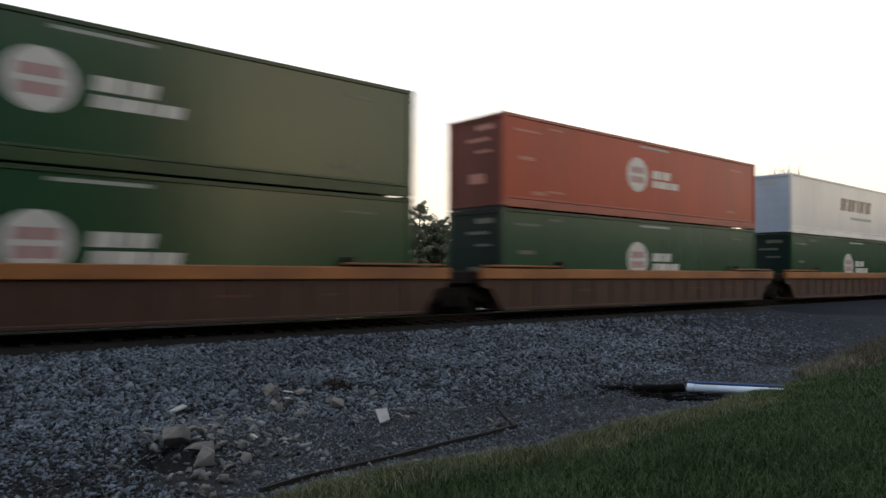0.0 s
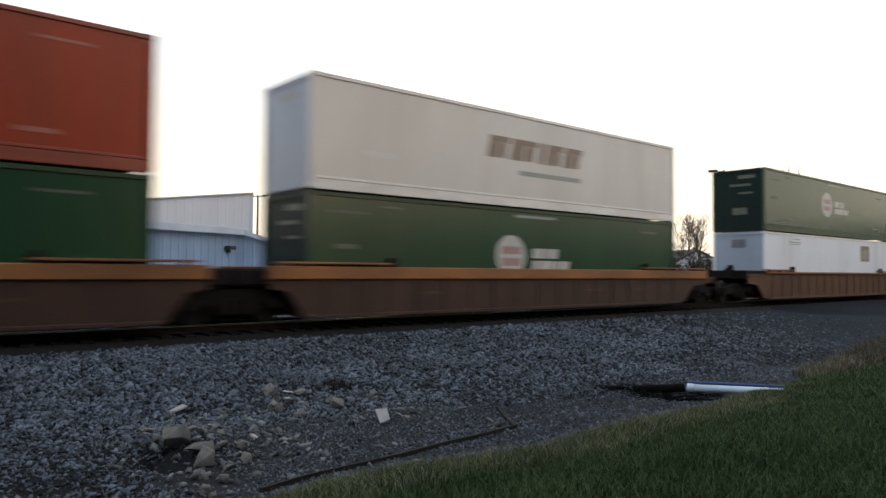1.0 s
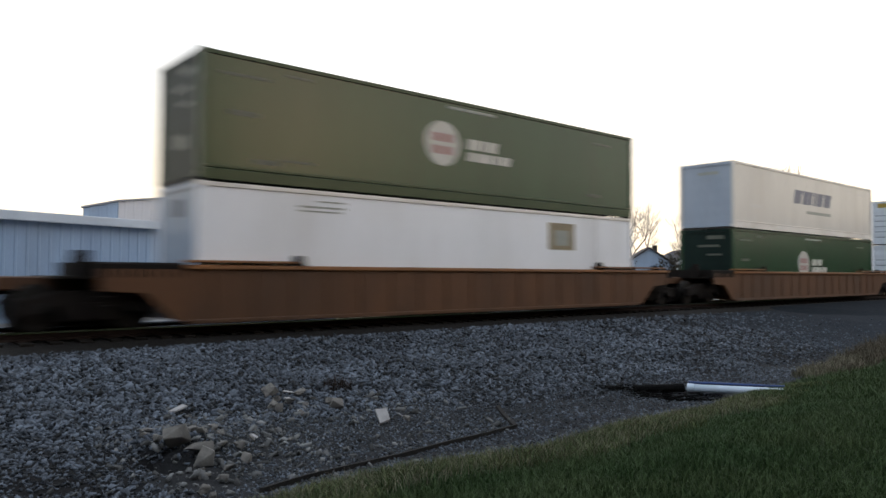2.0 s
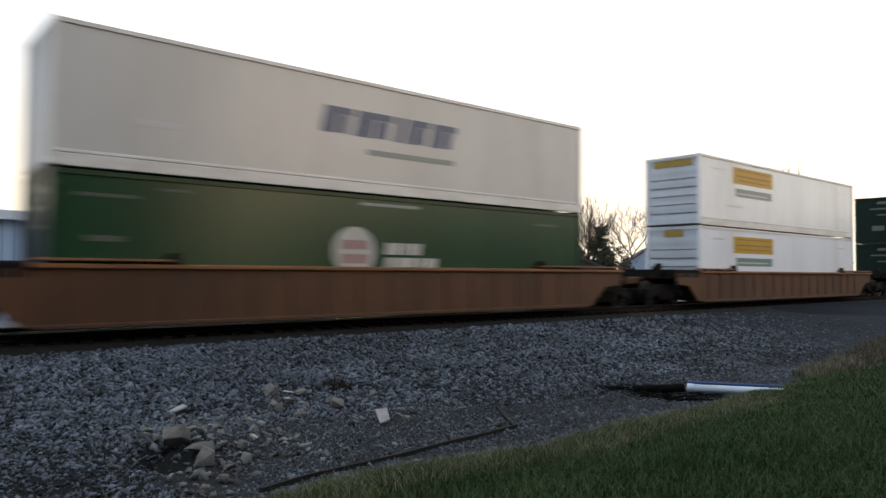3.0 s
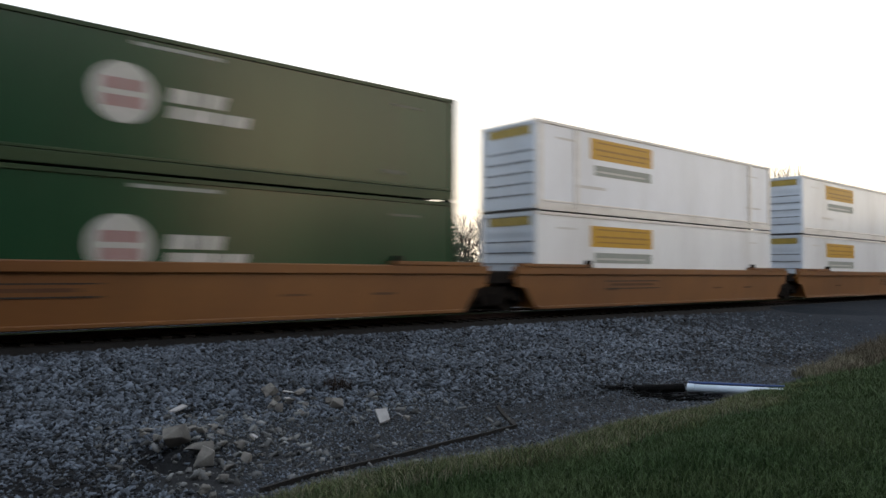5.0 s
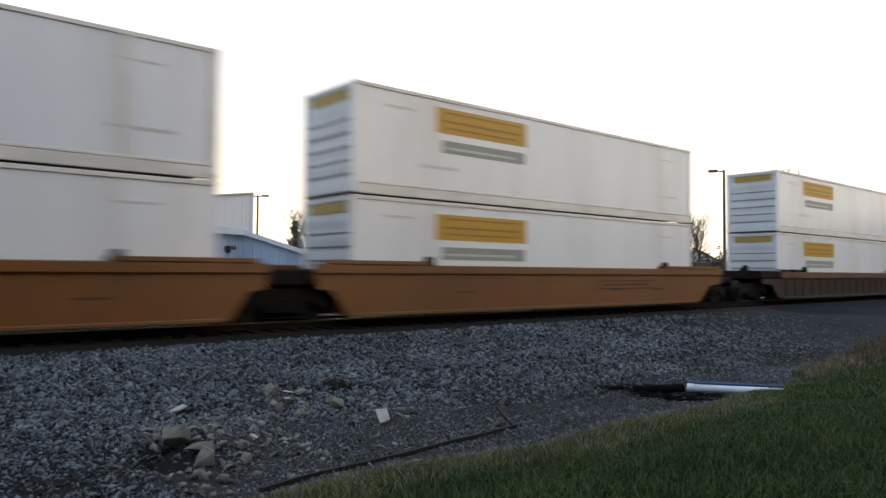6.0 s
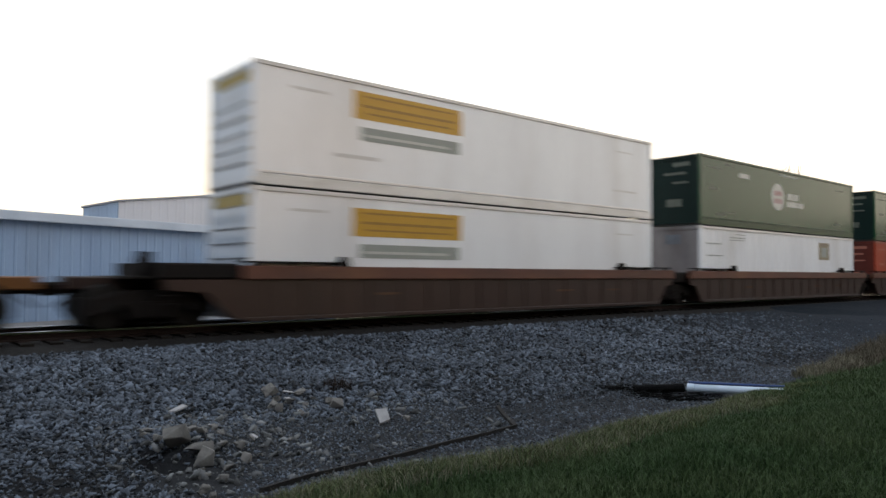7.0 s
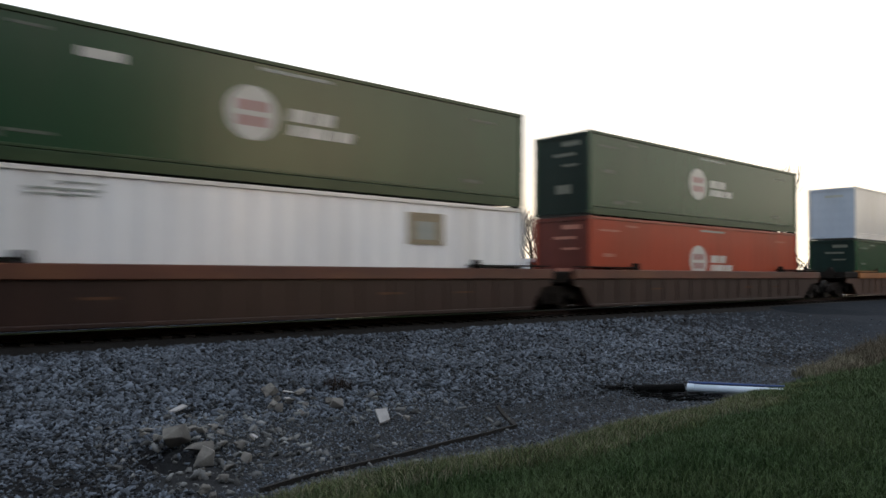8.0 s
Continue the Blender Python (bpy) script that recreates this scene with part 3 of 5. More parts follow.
def container(label, paint, rail_paint, end_paint, ribbed, pitch=0.56, depth=0.0015, end_fold=0.003, posts=False):
    box = empty("shipping_container", label, "container")
    L, W, H = LENGTH, WIDE, HIGH
    for y, inward in ((0.03, 1), (W - 0.03, -1)):
        if ribbed:
            part("side_wall", corrugated(L, y, 0.28, H - 0.1, pitch, depth, inward), paint, box)
        else:
            wall = part("side_wall", sheet_side(L, y, 0.28, H - 0.1, inward), paint, box)
            if inward > 0:
                seam = Shape().box(-0.012, 0.012, -0.002, 0.004, 0.30, H - 0.11, 0.003).mesh("seam", M[paint])
                for i in range(1, 13):
                    part("seam", seam, paint, wall, at=pose(i * L / 13, y, 0))
    for y0, y1 in ((0.0, 0.09), (W - 0.09, W)):
        part("bottom_rail", Shape().box(0.1, L - 0.1, y0, y1, -0.035, 0.22, 0.012), rail_paint, box)
        part("lower_strake", Shape().box(0.1, L - 0.1, y0 + 0.018, y1 - 0.018, 0.235, 0.30, 0.01), rail_paint, box)
        part("top_rail", Shape().box(0.1, L - 0.1, y0, y1, H - 0.115, H - 0.01, 0.012), rail_paint, box)
    for x0 in (0.0, L - 0.12):
        for y0 in (0.0, W - 0.12):
            part("corner_post", Shape().box(x0, x0 + 0.12, y0, y0 + 0.12, 0.1, H - 0.1, 0.01), paint, box)
    for x0 in (-0.005, L - 0.175):
        for y0 in (-0.005, W - 0.165):
            for z0 in (0.0, H - 0.12):
                part("corner_casting", Shape().box(x0, x0 + 0.18, y0, y0 + 0.17, z0, z0 + 0.12, 0.012), rail_paint, box)
    for x0 in (1.95, L - 2.1) if posts else ():
        part("lifting_post", Shape().box(x0, x0 + 0.15, 0.016, 0.05, 0.06, H - 0.06, 0.01), paint, box)
    for x0 in (0.03, L - 0.13):
        for y0 in (0.03, W - 0.13):
            part("corner_lock", Shape().box(x0, x0 + 0.10, y0, y0 + 0.10, -0.075, 0.005, 0.01), "dark", box)
        # added filler bar: blocks sky light through the gap between stacked containers
        part("end_sill", Shape().box(x0 + 0.01, x0 + 0.09, 0.13, W - 0.13, -0.070, 0.003), "dark", box)
    part("roof", Shape().box(0.05, L - 0.05, 0.05, W - 0.05, H - 0.06, H - 0.012), "roof", box)
    part("floor_panel", Shape().box(0.1, L - 0.1, 0.06, W - 0.06, 0.06, 0.14), "dark", box)
    # leading end: folded in level ribs; trailing end: two door leaves with lock rods
    s = Shape()
    zz = np.linspace(0.2, H - 0.12, 11)
    v = [(0.04 + (end_fold if i % 2 else 0.0), y, z + (0.04 if k else -0.04)) for i, z in enumerate(zz) for k in (0, 1) for y in (0.1, W - 0.1)]
    f = [(2 * i, 2 * i + 1, 2 * i + 3, 2 * i + 2) for i in range(len(v) // 2 - 1)]
    # end_paint is the side colour with this end's shade mixed in
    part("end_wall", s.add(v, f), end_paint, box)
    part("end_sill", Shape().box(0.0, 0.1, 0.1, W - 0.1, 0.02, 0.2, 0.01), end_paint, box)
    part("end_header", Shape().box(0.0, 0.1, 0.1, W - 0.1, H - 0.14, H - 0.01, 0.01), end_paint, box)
    for y0 in (0.1, W / 2 + 0.005):
        leaf = part("door", Shape().box(L - 0.08, L - 0.03, y0, y0 + W / 2 - 0.11, 0.14, H - 0.12), paint, box)
        for k in (0.25, 0.75):
            y = y0 + (W / 2 - 0.11) * k
            part("lock_rod", Shape().tube((L - 0.012, y, 0.12), (L - 0.012, y, H - 0.1), 0.017), "steel", leaf)
    return box


def round_logo(box, drop=0.0, faint="mark_dim"):
    """A pale disc with red blocks, and two slanted pale word bars beside it; drop: how far it sits below the usual height."""
    cz = HIGH - 1.31 - drop
    d = part("round_emblem", disc(7.05, cz, 0.64), "mark_white", box, "round white emblem with four faded red blocks")
    for x0 in (-0.36, 0.05):
        for z0 in (0.05, -0.31):
            part("emblem_block", bar(7.05 + x0, 7.05 + x0 + 0.31, cz + z0, cz + z0 + 0.24, 0, 0.018, 0.023), "mark_red", d)
    for x0, widths, z0, z1 in ((8.0, (0.5, 0.18, 0.38), cz - 0.06, cz + 0.25), (8.0, (0.3, 0.62, 0.24, 0.40), cz - 0.40, cz - 0.14)):
        for w in widths:
            part("word_bar", bar(x0, x0 + w, z0, z1, 0.06), "mark_white", box, "pale word bar")
            x0 += w + 0.07
    for x0, x1, z0, h in ((7.25, 9.15, HIGH - 0.28, 0.08), (0.5, 1.7, HIGH - 0.52, 0.07), (2.1, 2.8, HIGH - 0.32, 0.06), (0.7, 1.4, HIGH - 1.42, 0.12), (2.0, 2.9, 0.52, 0.06),
                          (1.3, 2.0, 0.40, 0.12), (13.9, 14.9, HIGH - 0.50, 0.06), (13.6, 14.3, 0.55, 0.10)):
        part("marking_bar", bar(x0, x1, z0, z0 + h), "mark_grey" if h == 0.08 else faint, box, "small pale marking bar")
    for y0, y1, z0, h in ((0.5, 1.3, 2.45, 0.16), (0.7, 1.7, 2.1, 0.10), (0.6, 1.3, 1.72, 0.08), (0.9, 1.6, 0.75, 0.32)):
        part("end_mark", Shape().box(0.032, 0.046, y0, y1, z0, z0 + h), faint, box, "faint pale mark on the end")


def letter_logo(box, mat):
    """A row of heavy slanted blocks and a thin bar below."""
    x = 6.0
    for w in (0.86, 1.15, 0.28, 0.75, 0.85):
        if w < 0.5:
            part("logo_block", bar(x, x + w, HIGH - 1.48, HIGH - 0.80, 0.16), mat, box, "slanted dark block of a logo")
        else:
            part("logo_block", bar(x, x + w * 0.5, HIGH - 1.48, HIGH - 0.80, 0.16), mat, box, "slanted dark block of a logo")
            part("logo_block", bar(x + 0.13, x + w + 0.13, HIGH - 0.99, HIGH - 0.80, 0.04), mat, box, "slanted dark block of a logo")
            part("logo_block", bar(x + w * 0.56, x + w * 0.92, HIGH - 1.46, HIGH - 1.0, 0.1), mat, box, "slanted dark block of a logo")
        x += w + 0.12
    part("word_bar", bar(7.4, 10.4, HIGH - 1.93, HIGH - 1.78, 0.03), "mark_grey", box, "thin grey word bar")
    for x0, x1, z0, h in ((1.6, 2.7, 0.95, 0.13), (14.0, 15.2, HIGH - 0.5, 0.07), (12.6, 13.4, HIGH - 0.4, 0.05)):
        part("marking_bar", bar(x0, x1, z0, z0 + h), "mark_pale", box, "small grey marking bar")
    part("end_mark", Shape().box(0.032, 0.046, 0.7, 1.7, 2.35, 2.5), "mark_grey", box, "faint grey mark on the end")


def yellow_panel(box, under="mark_grey", drop=0.0, patch=(0.35, 2.2)):
    """A yellow panel over a lettering strip; drop: how far both sit below the usual height."""
    t = HIGH - drop
    p = part("yellow_panel", bar(2.78, 6.5, t - 1.02, t - 0.29), "mark_yellow", box, "yellow advertising panel")
    for z0, h, a, b in ((t - 0.44, 0.05, 3.1, 6.2), (t - 0.70, 0.07, 3.0, 6.3), (t - 0.88, 0.05, 3.2, 6.1)):
        part("lettering_bar", bar(a, b, z0, z0 + h, 0, 0.018, 0.023), "mark_ochre", p)
    q = part("lower_panel", bar(3.0, 6.42, t - 1.58, t - 1.22), under, box, "grey-green lettering strip")
    part("lettering_bar", bar(3.1, 6.0, t - 1.47, t - 1.40, 0, 0.018, 0.023), "mark_white", q)
    part("end_panel", Shape().box(0.026, 0.046, patch[0], patch[1], HIGH - 0.45, HIGH - 0.16), "mark_yellow_shade", box, "yellow panel on the end, coloured as in shade")
    for i in range(5):
        part("end_slot", Shape().box(0.028, 0.05, 0.22, 2.36, 0.45 + 0.36 * i, 0.495 + 0.36 * i), "slot_dark", box, "dark level groove across the end")
    for x0, x1, z0, h in ((1.0, 2.0, HIGH - 0.55, 0.07), (2.2, 3.6, 0.82, 0.10), (13.8, 15.2, 0.85, 0.07), (13.9, 14.9, HIGH - 0.62, 0.05)):
        part("marking_bar", bar(x0, x1, z0, z0 + h), "mark_pale", box, "small grey marking bar")


def door_panel(box, dashes=True):
    """A tan framed patch and short dark dashes on a white ribbed side."""
    p = part("tan_patch", bar(11.6, 12.9, HIGH - 1.24, HIGH - 0.36), "mark_tan", box, "tan framed patch")
    part("patch_inset", bar(11.9, 12.6, HIGH - 1.1, HIGH - 0.6, 0, 0.018, 0.023), "mark_grey", p)
    for x0, x1, z0, h in ((2.5, 3.8, HIGH - 0.45, 0.05), (2.5, 3.7, HIGH - 0.55, 0.04), (3.0, 3.8, HIGH - 0.3, 0.04)) + (((0.5, 1.7, HIGH - 0.75, 0.05), (0.5, 1.8, HIGH - 1.25, 0.05)) if dashes else ()):
        part("marking_bar", bar(x0, x1, z0, z0 + h), "mark_grey", box, "thin dark marking bar")
    part("end_mark", Shape().box(0.032, 0.046, 0.95, 1.65, HIGH - 0.75, HIGH - 0.35), "slot_dark", box, "dark square mark on the end")


def side_posts(box):
    for x0 in (1.9, LENGTH - 2.1, 0.03, LENGTH - 0.23):
        part("stiff_post", Shape().box(x0, x0 + 0.2, -0.02, 0.06, 0.03, HIGH - 0.02, 0.012), "rail_white", box)


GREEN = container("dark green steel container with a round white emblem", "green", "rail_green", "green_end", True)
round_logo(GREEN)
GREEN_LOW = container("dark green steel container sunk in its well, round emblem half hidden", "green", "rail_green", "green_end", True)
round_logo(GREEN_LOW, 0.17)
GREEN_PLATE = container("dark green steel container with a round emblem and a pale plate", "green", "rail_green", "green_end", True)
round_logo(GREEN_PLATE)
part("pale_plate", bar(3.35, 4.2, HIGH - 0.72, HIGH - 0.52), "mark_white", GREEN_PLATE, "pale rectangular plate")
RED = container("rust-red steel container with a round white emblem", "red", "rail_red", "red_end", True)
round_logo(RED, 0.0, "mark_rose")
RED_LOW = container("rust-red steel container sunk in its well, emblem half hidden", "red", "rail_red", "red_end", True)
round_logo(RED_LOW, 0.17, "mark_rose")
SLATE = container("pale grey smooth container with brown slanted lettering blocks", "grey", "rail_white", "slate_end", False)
letter_logo(SLATE, "mark_brown")
SLATE_BLUE = container("pale grey smooth container with faded blue slanted blocks", "grey", "rail_white", "slate_end", False)
letter_logo(SLATE_BLUE, "mark_blue")
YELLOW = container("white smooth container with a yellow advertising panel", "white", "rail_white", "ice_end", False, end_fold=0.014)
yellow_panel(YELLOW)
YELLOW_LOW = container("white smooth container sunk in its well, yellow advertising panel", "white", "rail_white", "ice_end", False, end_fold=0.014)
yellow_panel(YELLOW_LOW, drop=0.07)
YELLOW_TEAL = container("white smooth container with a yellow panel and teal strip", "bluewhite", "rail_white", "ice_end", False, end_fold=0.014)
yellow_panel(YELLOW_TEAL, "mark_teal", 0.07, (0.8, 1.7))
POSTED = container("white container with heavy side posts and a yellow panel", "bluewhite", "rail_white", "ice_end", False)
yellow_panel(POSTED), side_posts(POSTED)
RIBBED = container("white ribbed steel container with a tan framed patch", "white", "rail_white", "grimy_shaded_end", True, 0.62, 0.03)
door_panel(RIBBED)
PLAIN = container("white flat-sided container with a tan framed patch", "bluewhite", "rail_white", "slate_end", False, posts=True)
door_panel(PLAIN, False)

STACKS = [(GREEN_LOW, GREEN), (GREEN_LOW, RED), (GREEN_LOW, SLATE), (PLAIN, GREEN), (GREEN_LOW, SLATE_BLUE), (YELLOW_TEAL, YELLOW), (GREEN_LOW, GREEN), (YELLOW_LOW, POSTED),
          (YELLOW_LOW, YELLOW), (YELLOW_LOW, YELLOW), (RIBBED, GREEN_PLATE), (RED_LOW, GREEN), (GREEN_LOW, SLATE)]
used = set()
for front, pair in zip(FRONTS, STACKS):
    for kind_of, z in zip(pair, (Z_LOW, Z_UP)):
        thing = kind_of if kind_of.name not in used else copy_thing(kind_of, pose(front, NEAR, z))
        used.add(kind_of.name)
        thing.matrix_basis = pose(front, NEAR, z)
        tagged(thing, group="containers on the train")
        moving.append((thing, front, NEAR, z))


# ---- well cars: x from the leading end of the load, y from the near side of the load ----
def bogie(car, x):
    t = empty_part("truck", car, pose(x, WIDE / 2, 0))
    for side in (-1, 1):
        y = side * 1.0
        prof = [(-1.30, 0.30), (-1.25, 0.62), (-0.95, 0.68), (-0.5, 0.80), (0.5, 0.80), (0.95, 0.68), (1.25, 0.62), (1.30, 0.30), (1.05, 0.28), (0.98, 0.46),
                (0.62, 0.50), (0.42, 0.20), (-0.42, 0.20), (-0.62, 0.50), (-0.98, 0.46), (-1.05, 0.28)]
        part("side_frame", Shape().prism_y(prof, y - 0.09, y + 0.09), "truck", t)
        for sx in (-0.22, 0.0, 0.22):
            part("spring", Shape().tube((sx, y + side * 0.1, 0.24), (sx, y + side * 0.1, 0.56), 0.085, n=10), "truck", t)
    for ax in (-0.89, 0.89):
        for side in (-1, 1):
            w = Shape().tube((ax, side * 0.69, 0.457), (ax, side * 0.83, 0.457), 0.457, n=28)
            w.tube((ax, side * 0.66, 0.457), (ax, side * 0.69, 0.457), 0.485, n=28).tube((ax, side * 0.82, 0.457), (ax, side * 1.14, 0.457), 0.11, n=12)
            part("wheel", w, "steel", t)
        part("axle", Shape().tube((ax, -0.7, 0.457), (ax, 0.7, 0.457), 0.085, n=10), "truck", t)
    part("bolster", Shape().box(-0.22, 0.22, -1.1, 1.1, 0.52, 0.78, 0.03), "truck", t)
    part("brake_rigging", Shape().box(-1.28, 1.28, -0.42, 0.42, 0.05, 0.62, 0.05), "truck", t)
    part("spring_plank", Shape().box(-0.55, 0.55, -0.98, 0.98, 0.18, 0.34, 0.03), "truck", t)
    return t


def empty_part(name, parent, m):
    ob = new(name)
    ob.empty_display_size = 0.1
    ob.parent, ob.matrix_basis = parent, m
    return ob


def well_car(label, side_mat, chord_mat, gap_front, gap_rear, ribs, panel, share_front, chord_low=1.02, top=1.34):
    """One well: gaps are the distance from the load's end to the coupling point; a shared truck stands under that point."""
    car = empty("well_car", label, "freight car", "well cars of the train")
    L = LENGTH
    dark = chord_mat == "chord_maroon"
    reach = lambda g: 2.05 if g > 3 else 1.15
    a, b = -reach(gap_front), L + reach(gap_rear)
    for y0, y1, near in ((-0.16, -0.05, True), (WIDE + 0.05, WIDE + 0.16, False)):
        foot = 0.10 if near else 0.30
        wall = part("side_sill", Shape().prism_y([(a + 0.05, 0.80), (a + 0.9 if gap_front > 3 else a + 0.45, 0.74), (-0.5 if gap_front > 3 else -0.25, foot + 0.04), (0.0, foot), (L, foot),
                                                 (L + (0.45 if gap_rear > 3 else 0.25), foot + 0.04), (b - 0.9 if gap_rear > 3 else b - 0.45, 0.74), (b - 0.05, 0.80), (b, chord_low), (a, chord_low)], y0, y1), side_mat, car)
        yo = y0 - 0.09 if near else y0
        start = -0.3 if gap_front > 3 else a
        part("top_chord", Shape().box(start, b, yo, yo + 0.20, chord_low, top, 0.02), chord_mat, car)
        part("bottom_flange", Shape().box(-0.2, L + 0.2, y0 - 0.05 if near else y0, y1 if near else y1 + 0.05, foot - 0.03, foot + 0.06, 0.012), side_mat, car)
        if near and ribs:
            rib = Shape().box(-0.05, 0.05, y0 - 0.03, y0, 0.19, chord_low).mesh("rib", M[side_mat])
            n = 17
            for i in range(n):
                part("rib", rib, side_mat, wall, at=pose(0.35 + i * (L - 0.7) / (n - 1), 0, 0))
        if near:
            for x0, x1 in ((max(a + 0.25, start), 2.3), (L - 2.3, b - 0.25)):
                part("walkway", Shape().box(x0, x1, yo - 0.02, yo + 0.3, top + (0.065 if dark else 0.004 if top > 1.38 else 0.05), top + 0.105, 0.008), "truck" if dark else chord_mat, car, "thin walkway strip along the chord")
                for k in (0.1, 0.5, 0.9):
                    part("walkway_bracket", Shape().box(x0 + (x1 - x0) * k - 0.04, x0 + (x1 - x0) * k + 0.04, yo + 0.01, yo + 0.12, top, top + 0.065), "truck", car)
            for x in (2.25, L - 2.3):
                part("load_guide", Shape().prism_y([(x, top), (x + 0.3, top), (x + 0.22, top + 0.24), (x + 0.06, top + 0.24)], yo, yo + 0.16), "truck", car, "small dark guide block")
            for x_p in (panel,) if panel else ():
                q = part("number_panel", Shape().prism_y([(x_p, 0.70), (x_p + 3.3, 0.70), (x_p + 3.3, 0.93), (x_p, 0.93)], y0 - 0.012, y0 + 0.004), chord_mat, car)
                part("panel_line", Shape().box(x_p, x_p + 3.3, y0 - 0.02, y0, 0.67, 0.70), "dark", q)
                part("panel_line", Shape().box(x_p, x_p + 3.3, y0 - 0.02, y0, 0.93, 0.96), "dark", q)
                part("panel_bar", Shape().box(x_p + 0.3, x_p + 2.9, y0 - 0.017, y0, 0.78, 0.86), "car_tan", q)
            for x in (3.4, 10.6, 13.2):
                part("marking_bar", Shape().box(x, x + 0.7, y0 - 0.006, y0 + 0.004, 0.62, 0.68), "car_tan", wall, "faint reflective strip")
    part("well_floor", Shape().box(0.0, L, 0.0, WIDE, 0.225, 0.245), "truck", car)
    for x in (0.02, L - 0.22):
        part("cross_beam", Shape().box(x, x + 0.2, -0.05, WIDE + 0.05, 0.20, 0.24, 0.01), side_mat, car)
    for front, g, e in ((True, gap_front, a), (False, gap_rear, b)):
        sgn = -1 if front else 1
        x_in = -0.15 if front else L + 0.15
        tip = -gap_front if front else L + gap_rear
        lo, hi = min(x_in, e), max(x_in, e)
        part("end_deck", Shape().box(lo, hi, 0.0, WIDE, 1.02, 1.14, 0.02), side_mat, car)
        part("end_bulkhead", Shape().box(min(x_in, x_in + sgn * 0.12), max(x_in, x_in + sgn * 0.12), -0.05, WIDE + 0.05, 0.11, 1.16, 0.01), side_mat, car)
        lo, hi = min(x_in, tip + (0.15 if front else -0.15) * (g > 3)), max(x_in, tip + (0.15 if front else -0.15) * (g > 3))
        part("centre_sill", Shape().box(lo, hi, WIDE / 2 - 0.33, WIDE / 2 + 0.33, 0.80, 1.08, 0.03), side_mat, car)
        if g > 3:
            if front:
                # near-black box over the leading deck, where the chord stops short
                part("end_platform_box", Shape().box(e - 0.1, -0.32, -0.16, WIDE + 0.16, 1.03, 1.38, 0.04), "truck", car, "black platform box at the leading end")
            elif chord_mat == "car_yellow":
                part("machinery_box", Shape().box(L + 0.35, L + 1.75, 0.1, 1.3, 1.14, 1.72, 0.04), "car_maroon", car, "dark red machinery box on the trailing deck")
            lo, hi = min(tip, tip - sgn * 0.75), max(tip, tip - sgn * 0.75)
            k = part("coupler", Shape().box(lo, hi, WIDE / 2 - 0.08, WIDE / 2 + 0.08, 0.72, 0.92, 0.03), "truck", car)
            part("knuckle", Shape().box(tip - 0.16, tip + 0.16, WIDE / 2 - 0.18, WIDE / 2 + 0.18, 0.68, 0.96, 0.06), "truck", k)
            part("air_hose", Shape().tube((tip - sgn * 0.6, WIDE / 2 + 0.3, 0.8), (tip - sgn * 0.1, WIDE / 2 + 0.3, 0.42), 0.03), "dark", car)
            xl = e
            part("end_platform", Shape().box(min(xl, xl + sgn * 0.7), max(xl, xl + sgn * 0.7), 0.05, WIDE - 0.05, 1.04, 1.09), "truck", car)
            lad = empty_part("end_ladder", car, pose(0, 0, 0))
            for k in (0.05, -0.35):
                part("ladder_rail", Shape().tube((xl + sgn * k, -0.12, 0.45), (xl + sgn * k, -0.12, 1.02), 0.018), "truck", lad)
            for z in (0.5, 0.68, 0.86):
                part("rung", Shape().tube((xl + sgn * 0.05, -0.12, z), (xl - sgn * 0.35, -0.12, z), 0.014), "truck", lad)
            part("brake_wheel" if front else "brake_box", Shape().tube((xl + sgn * 0.25, 0.55, 1.30), (xl + sgn * 0.31, 0.55, 1.30), 0.24, n=16).box(min(xl, xl + sgn * 0.3), max(xl, xl + sgn * 0.3), 0.48, 0.62, 1.08, 1.62 if front else 1.3), "truck", car)
            bogie(car, tip - sgn * (1.72 if front else 2.05))
        else:
            part("articulation_pedestal", Shape().box(min(tip, tip - sgn * 0.9), max(tip, tip - sgn * 0.9), 0.05, WIDE - 0.05, 0.86, 1.27, 0.05), "truck", car)
            if front and share_front:
                bogie(car, tip)
    return car


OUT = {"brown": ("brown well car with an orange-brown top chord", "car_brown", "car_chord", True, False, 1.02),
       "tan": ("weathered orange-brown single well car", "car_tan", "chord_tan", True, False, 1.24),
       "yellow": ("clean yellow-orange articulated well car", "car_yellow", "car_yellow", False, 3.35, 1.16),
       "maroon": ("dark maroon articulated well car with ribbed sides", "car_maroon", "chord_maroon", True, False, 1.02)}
KINDS = ["brown"] * 3 + ["tan"] * 3 + ["yellow"] * 3 + ["maroon"] * 3 + ["brown"]
made = {}
for i, (front, colour) in enumerate(zip(FRONTS, KINDS)):
    before = (front - FRONTS[i - 1] - LENGTH) / 2 if i else 1.77
    after = (FRONTS[i + 1] - front - LENGTH) / 2 if i + 1 < len(FRONTS) else 1.77
    gf, gr = (3.83 if before > 3 else 1.77), (3.83 if after > 3 else 1.77)
    key = (colour, gf, gr, i == 8)
    if key in made:
        car = copy_thing(made[key], pose(front, NEAR, 0))
    else:
        name, side_mat, chord_mat, ribs, panel, low = OUT[colour]
        car = made[key] = well_car(name, side_mat, chord_mat, gf, gr, ribs, 9.95 if i == 8 else panel, True, low, 1.40 if colour == "yellow" else 1.34)
        car.matrix_basis = pose(front, NEAR, 0)
    moving.append((car, front, NEAR, 0.0))


